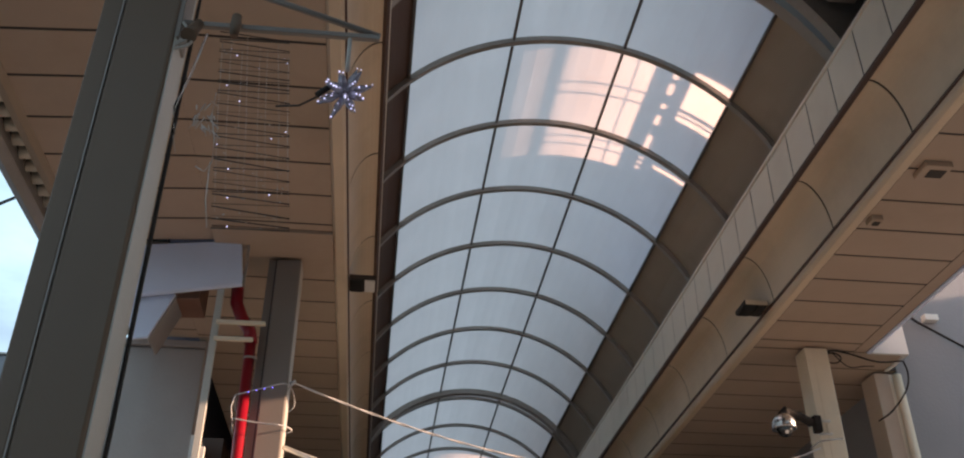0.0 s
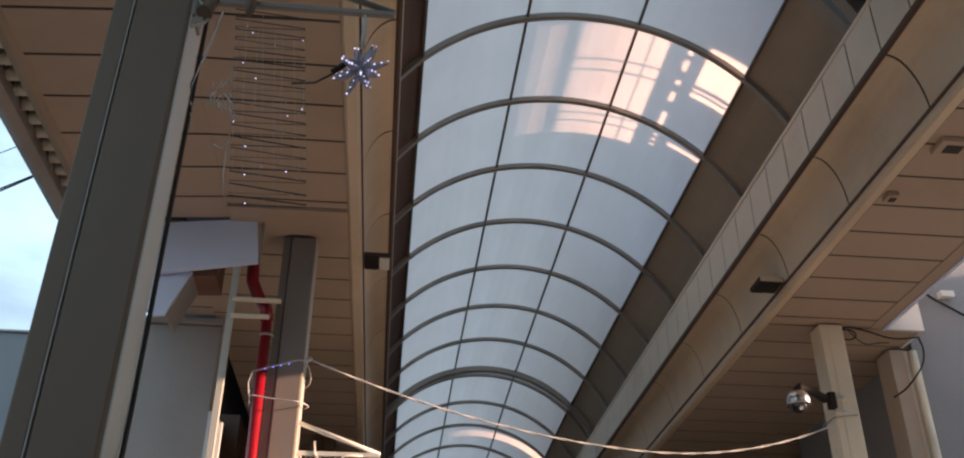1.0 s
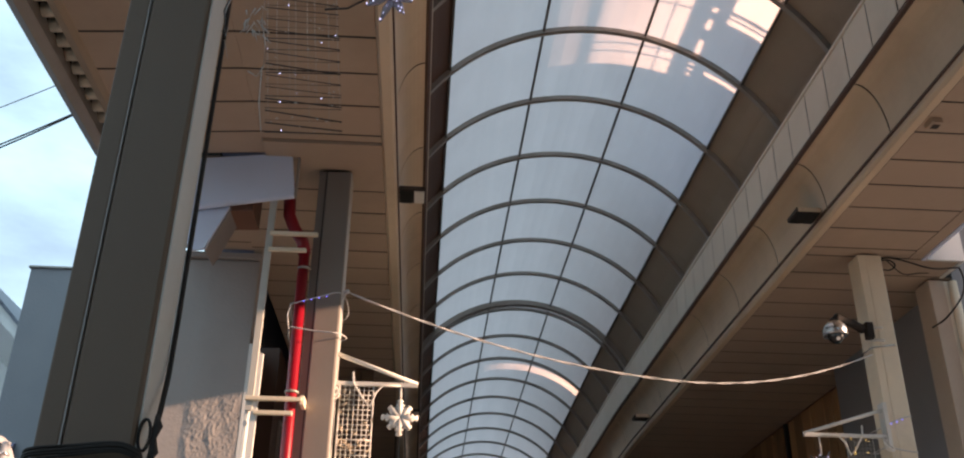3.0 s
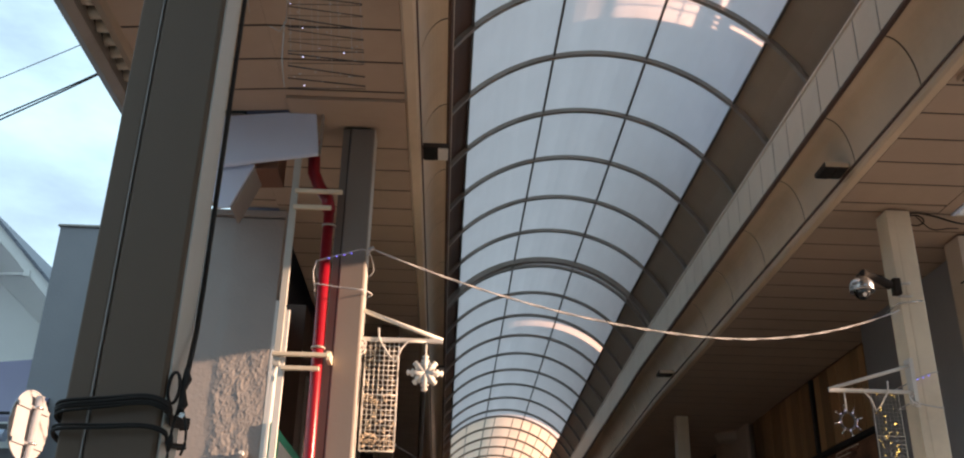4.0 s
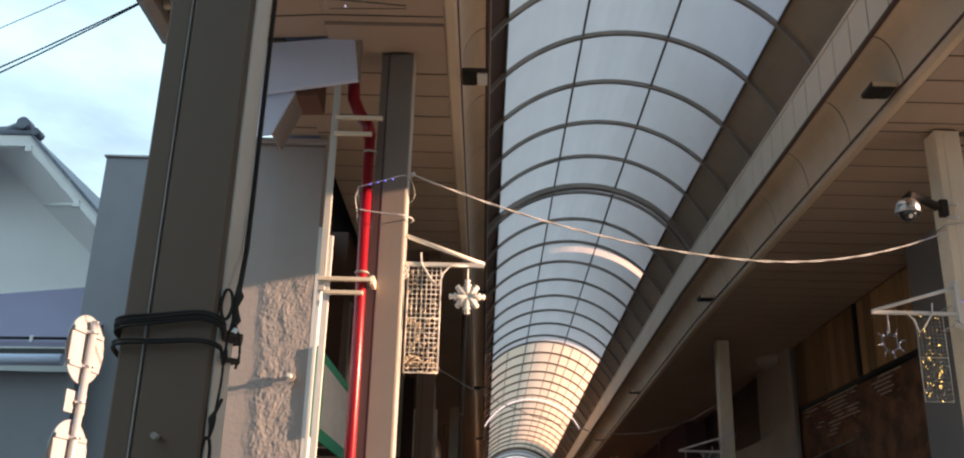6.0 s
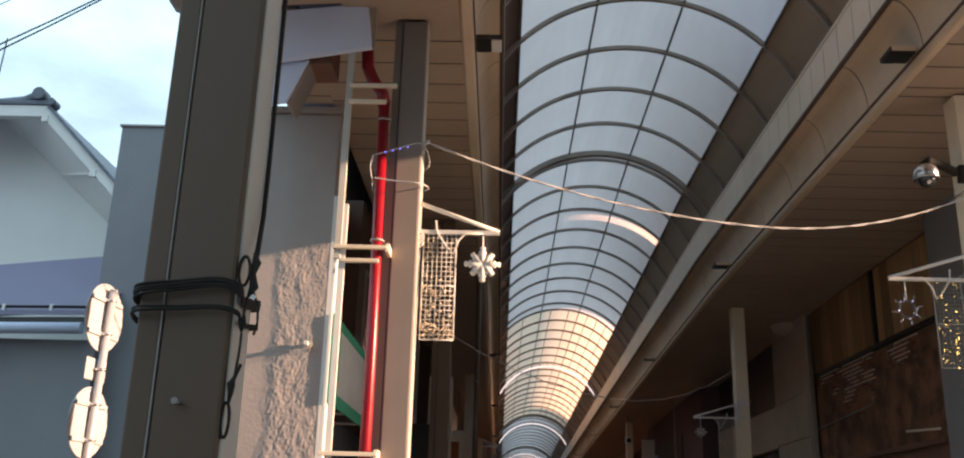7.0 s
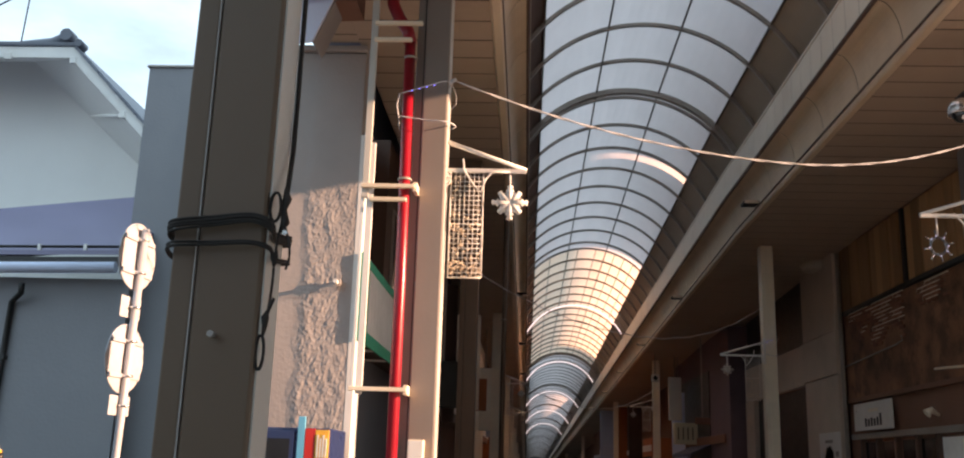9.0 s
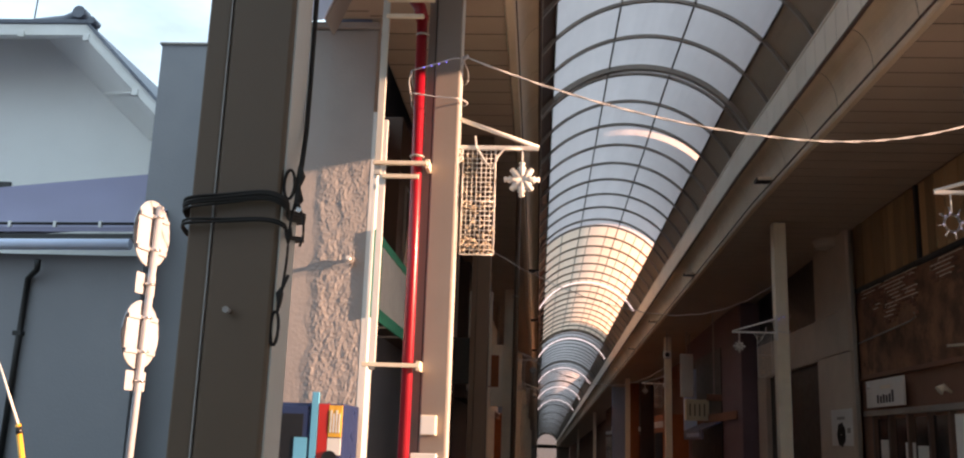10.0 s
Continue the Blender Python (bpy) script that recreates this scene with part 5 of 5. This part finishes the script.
part("corner_pipe", tube([(FX - 0.05, 19.5, 0.02), (FX - 0.05, 19.5, 5.9)], 0.045, 10), RIB, front)
part("shop_beam", box(FX - 0.04, FX + 0.058, 13.95, 19.3, 2.16, 2.26, 0.006), RIB, front)
for yy_ in (14.0, 15.3, 16.1, 17.0, 17.9, 18.7):
    part("door_post", box(FX - 0.04, FX + 0.058, yy_, yy_ + 0.1, 0.02, 2.155, 0.006), SHUTTERSHADE, front)
for k, yy_ in enumerate((14.12, 15.42, 16.22, 17.12, 18.02)):
    part("pane", box(FX + 0.02, FX + 0.03, yy_, yy_ + (1.16 if k == 0 else 0.66), 0.3, 2.1), AWNWHITE if k == 0 else WINDOW, front)
for yy_, z_ in ((18.1, 1.30), (16.9, 1.25), (16.35, 1.2)):
    part("notice", box(FX + 0.005, FX + 0.02, yy_, yy_ + 0.42, z_, z_ + 0.42), WHITE, front)
part("wall_lamp", tube([(FX - 0.03, 15.2, 2.42), (FX - 0.14, 15.2, 2.50), (FX - 0.22, 15.2, 2.44)], [0.02, 0.05, 0.075], 12), POST, front)
tube_l = part("tube_lamp", tube([(FX - 0.08, 13.95, 3.05), (FX - 0.08, 15.1, 3.12)], 0.02, 8), POST, front)

sr = thing("shop_sign", label="white rectangular sign board with illegible dark lettering", category="sign")
part("board", box(FX - 0.10, FX - 0.06, 16.98, 18.88, 2.30, 2.80, 0.006), WHITE, sr)
for k in range(6):
    part("text_bar", box(FX - 0.104, FX - 0.10, 17.45 + 0.15 * k, 17.54 + 0.15 * k, 2.37, 2.50 + (0.08 if k == 0 else 0.02 * (k % 2))), DARKMETALSHADE, sr)
part("text_bar", box(FX - 0.104, FX - 0.10, 17.6, 18.1, 2.62, 2.68), BEAM, sr)
part("lamp_spot", disc((FX - 0.12, 18.72, 2.70), (1, 0, 0), 0.05, 0.02, 16), WHITE, sr)
part("bracket", box(FX - 0.06, FX - 0.03, 17.2, 18.6, 2.5, 2.56), RIB, sr)

po = thing("wall_poster", label="pale poster with a dark shape on the stone pier", category="poster")
part("sheet", box(FX - 0.15, FX - 0.135, 19.62, 21.0, 1.60, 2.33, 0.003), WHITE, po)
own = bmesh.new()
for k in range(7):
    disc((FX - 0.153, 20.35 + 0.17 * math.cos(k * 0.9), 1.82 + 0.13 * math.sin(k * 0.9)), (1, 0, 0), 0.12, 0.004, 12, own)
part("dark_shape", own, DARKMETALSHADE, po)
part("text_bar", box(FX - 0.154, FX - 0.15, 20.1, 20.6, 2.12, 2.18), RIB, po)
part("text_bar", box(FX - 0.154, FX - 0.15, 19.75, 19.95, 1.85, 1.95), RIB, po)

stone = thing("stone_portal", label="grey stone-clad pier and lintel of a shop", category="pier")
part("upper_pier", box(FX - 0.13, FX + 0.02, 19.6, 21.95, 4.34, 5.96, 0.02), GREYSTONE, stone)
part("middle_block", box(FX - 0.15, FX + 0.02, 19.6, 21.97, 3.46, 4.33, 0.01), GREYSTONE, stone)
part("lower_pier", box(FX - 0.13, FX + 0.02, 19.6, 21.9, 0.02, 3.45, 0.01), GREYSTONE, stone)
part("lintel", box(FX - 0.12, FX + 0.02, 21.98, 27.9, 3.42, 4.32, 0.01), GREYSTONE, stone)
part("far_pier", box(FX - 0.13, FX + 0.02, 26.9, 27.9, 0.02, 3.41, 0.01), GREYSTONE, stone)
# two flat dark sheets stand for the shade inside the portal
part("opening", box(FX + 0.0, FX + 0.025, 22.0, 26.9, 0.02, 3.4), DARKMETALSHADE, stone)
part("upper_void", box(FX + 0.0, FX + 0.025, 22.0, 28.0, 4.33, 5.95), DARKMETALSHADE, stone)
part("capital", tube([(FX - 0.1, 20.6, 5.75), (FX - 0.1, 20.6, 5.95)], [0.32, 0.42], 16), GREYSTONE, stone)

pb = thing("purple_shop", label="dark purple-brown shop front projecting under the ceiling", category="shop front")
part("block", box(5.75, FX + 0.02, 28.0, 38.0, 0.02, 5.6, 0.01), PURPLE, pb)
# dark sheet on the front imitates a shaded recess
part("recess", box(5.72, 5.745, 31.0, 37.0, 0.6, 4.6), DARKMETALSHADE, pb)
part("band", box(5.68, 5.72, 28.5, 37.5, 2.3, 2.55, 0.01), DARKWALL, pb)
na = thing("awning", label="navy cloth awning over the purple shop", category="awning")
part("cloth", sweep([(5.68, 2.30), (5.05, 2.02), (5.05, 1.99), (5.68, 2.27)], 30.6, 34.4), NAVY, na)
part("valance", box(5.04, 5.06, 30.6, 34.4, 1.72, 2.0, 0.004), NAVY, na)
part("print_strip", box(5.034, 5.04, 31.2, 33.8, 1.80, 1.92), BLUE, na)
ys = thing("box_sign", label="cream box sign with illegible dark lettering", category="sign")
part("case", box(4.95, 5.72, 33.2, 33.5, 2.35, 3.05, 0.02), YELLOWSIGN, ys)
for k in range(4):
    part("text_bar", box(5.06 + 0.16 * k, 5.10 + 0.16 * k, 33.19, 33.2, 2.5, 2.9), SHUTTERSHADE, ys)
for y0_, w_, x_, z0_, z1_, m_, nm, lb in (
        (40.0, 3.0, 5.05, 0.02, 2.75, ORANGE, "orange_shop", "orange-brown painted shop front"),
        (55.0, 0.4, 5.0, 0.5, 5.2, ORANGE, "banner_sign", "tall orange-red hanging banner sign"),
        (56.0, 0.5, 4.20, 0.021, 4.7, BLUE, "banner_sign", "tall pale blue hanging sign"),
        (54.0, 5.0, 5.6, 0.02, 5.0, SHUTTERSHADE, "brown_shop", "plain brown shop front under the ceiling"),
        (62.0, 6.0, 5.4, 0.02, 4.8, BEAM, "pale_shop", "pale cream shop front under the ceiling"),
        (72.0, 8.0, 5.5, 0.02, 5.2, DARKWALL, "dark_shop", "plain dark shop front under the ceiling")):
    e = thing(nm, label=lb, category="sign" if "sign" in nm else "shop front")
    part("face", box(x_, 6.31 if w_ > 1 else x_ + 0.85, y0_, y0_ + w_, z0_ - drop(y0_ + w_) * (z0_ < 0.1), z1_, 0.02), m_, e)
    part("band", box(x_ - 0.03, x_, y0_ + 0.1, y0_ + w_ - 0.1, z0_ + 2.2, z0_ + 2.45, 0.005), WHITE if m_ is not BEAM else SHUTTERSHADE, e)
    part("doorway", box(x_ - 0.015, x_ + 0.0, y0_ + 0.2, y0_ + w_ - 0.2, z0_ + 0.05, z0_ + 2.0), WINDOW, e)
for y0_, x_, z0_, z1_, m_ in ((34.6, 4.98, 3.2, 4.7, WHITE), (35.0, 5.15, 2.0, 4.2, FASCIA), (30.5, 5.2, 2.9, 3.1, DARKWALL)):
    e = thing("hanging_sign", label="narrow pale hanging shop sign", category="sign", group="hanging signs")
    part("board", box(x_, x_ + 0.45, y0_, y0_ + 0.14, z0_, z1_, 0.01), m_, e)
    part("hanger", box(x_ + 0.2, x_ + 0.24, y0_ + 0.03, y0_ + 0.08, z1_, 5.97), RIB, e)
sp = thing("speaker", label="small white speaker under the ceiling", category="speaker")
part("case", box(4.35, 4.6, 34.2, 34.4, 4.5, 4.75, 0.02), WHITE, sp)
part("rod", tube([(4.47, 34.3, 4.74), (4.47, 34.3, 5.98)], 0.015, 6), RIB, sp)
part("grille", disc((4.47, 34.19, 4.62), (0, 1, 0), 0.08, 0.01, 16), DARKMETALSHADE, sp)

# ---- left side of the arcade further on ----
for y0_, w_, x_, z0_, z1_, m_, lb in (
        (16.0, 3.5, -1.75, 2.4, 3.2, SHUTTERSHADE, "brown sign band over a shop"),
        (22.3, 5.0, -1.7, 2.4, 5.6, SHUTTERSHADE, "plain brown shop front under the ceiling"),
        (28.2, 5.0, -1.5, 0.02, 5.2, BEAM, "pale cream shop front under the ceiling"),
        (34.0, 6.0, -1.6, 2.3, 5.4, DARKWALL, "plain dark shop front under the ceiling"),
        (43.5, 6.0, -1.4, 0.02, 5.0, ORANGE, "orange-brown shop front under the ceiling"),
        (60.0, 9.0, -1.5, 0.02, 5.2, BEAM, "pale cream shop front under the ceiling")):
    e = thing("shop", label=lb, category="shop front")
    part("face", box(-1.98, x_, y0_, y0_ + w_, z0_ - drop(y0_ + w_) * (z0_ < 0.1), z1_, 0.02), m_, e)
    part("band", box(x_, x_ + 0.03, y0_ + 0.1, y0_ + w_ - 0.1, z0_ + 0.2, z0_ + 0.6, 0.005), WHITE, e)
for y0_, z0_, z1_, m_ in ((14.6, 2.3, 3.0, DARKMETALSHADE), (20.4, 2.6, 4.6, BEAM), (24.5, 2.8, 3.6, ORANGE), (30.0, 2.5, 4.4, BEAM), (37.0, 2.5, 3.4, BLUE)):
    e = thing("hanging_sign", label="narrow shop sign hanging from the ceiling", category="sign", group="hanging signs")
    part("board", box(-1.55, -1.05, y0_, y0_ + 0.12, z0_, z1_, 0.01), m_, e)
    part("hanger", box(-1.35, -1.30, y0_ + 0.03, y0_ + 0.08, z1_, 5.97), RIB, e)
# boxes on the middle column
jb = thing("junction_box", label="small grey switch box on the column", category="box", group="boxes on the column")
part("case", box(-0.97, -0.84, 7.74, 7.82, 1.50, 1.66, 0.008), POST, jb)
part("lid", box(-0.962, -0.848, 7.733, 7.74, 1.508, 1.652, 0.003), WHITE, jb)
jb = thing("junction_box", label="pale meter box with a dark display on the column", category="box", group="boxes on the column")
part("case", box(-1.04, -0.83, 7.74, 7.82, 1.05, 1.36, 0.008), WHITE, jb)
part("display", box(-0.97, -0.89, 7.733, 7.74, 1.24, 1.31, 0.003), DARKMETALSHADE, jb)
# far end of the street: daylight past the last arch
tagged(slab_house("end_building", "pale building past the far end of the arcade", -30, 34, 204, 216, 3.5, GREYWALL), category="building")
ep = thing("end_arch", (0, Y_END, -drop(Y_END)), label="dark arched frame closing the far end of the arcade", category="frame", kind="structure")
part("arch", sweep(arc(-SIDE, SIDE, VR - 0.35, 24) + arc(-SIDE, SIDE, VR + 0.2, 24)[::-1], 0.02, 0.3), DARKMETALSHADE, ep)
part("cross_beam", box(-1.9, 6.3, 0.02, 0.3, 5.6, 6.3), DARKMETALSHADE, ep)
for x0, x1 in ((-1.9, CX - 1.9), (CX + 1.9, 6.3)):
    part("post", box(x0, x1, 0.02, 0.3, 0.0, 7.0), RIB, ep)
dp = thing("drain_pipe", label="slim grey drain pipe below the beam", category="pipe")
part("pipe", tube([(-0.46, 17.0, 0.02), (-0.46, 17.0, 5.96)], 0.045, 10), COLUMN, dp)
part("clip", tube([(-0.46 + 0.055 * math.cos(a), 17.0 + 0.055 * math.sin(a), 4.0) for a in [2 * math.pi * k / 14 for k in range(14)]], 0.012, 6, closed=True), RIB, dp)
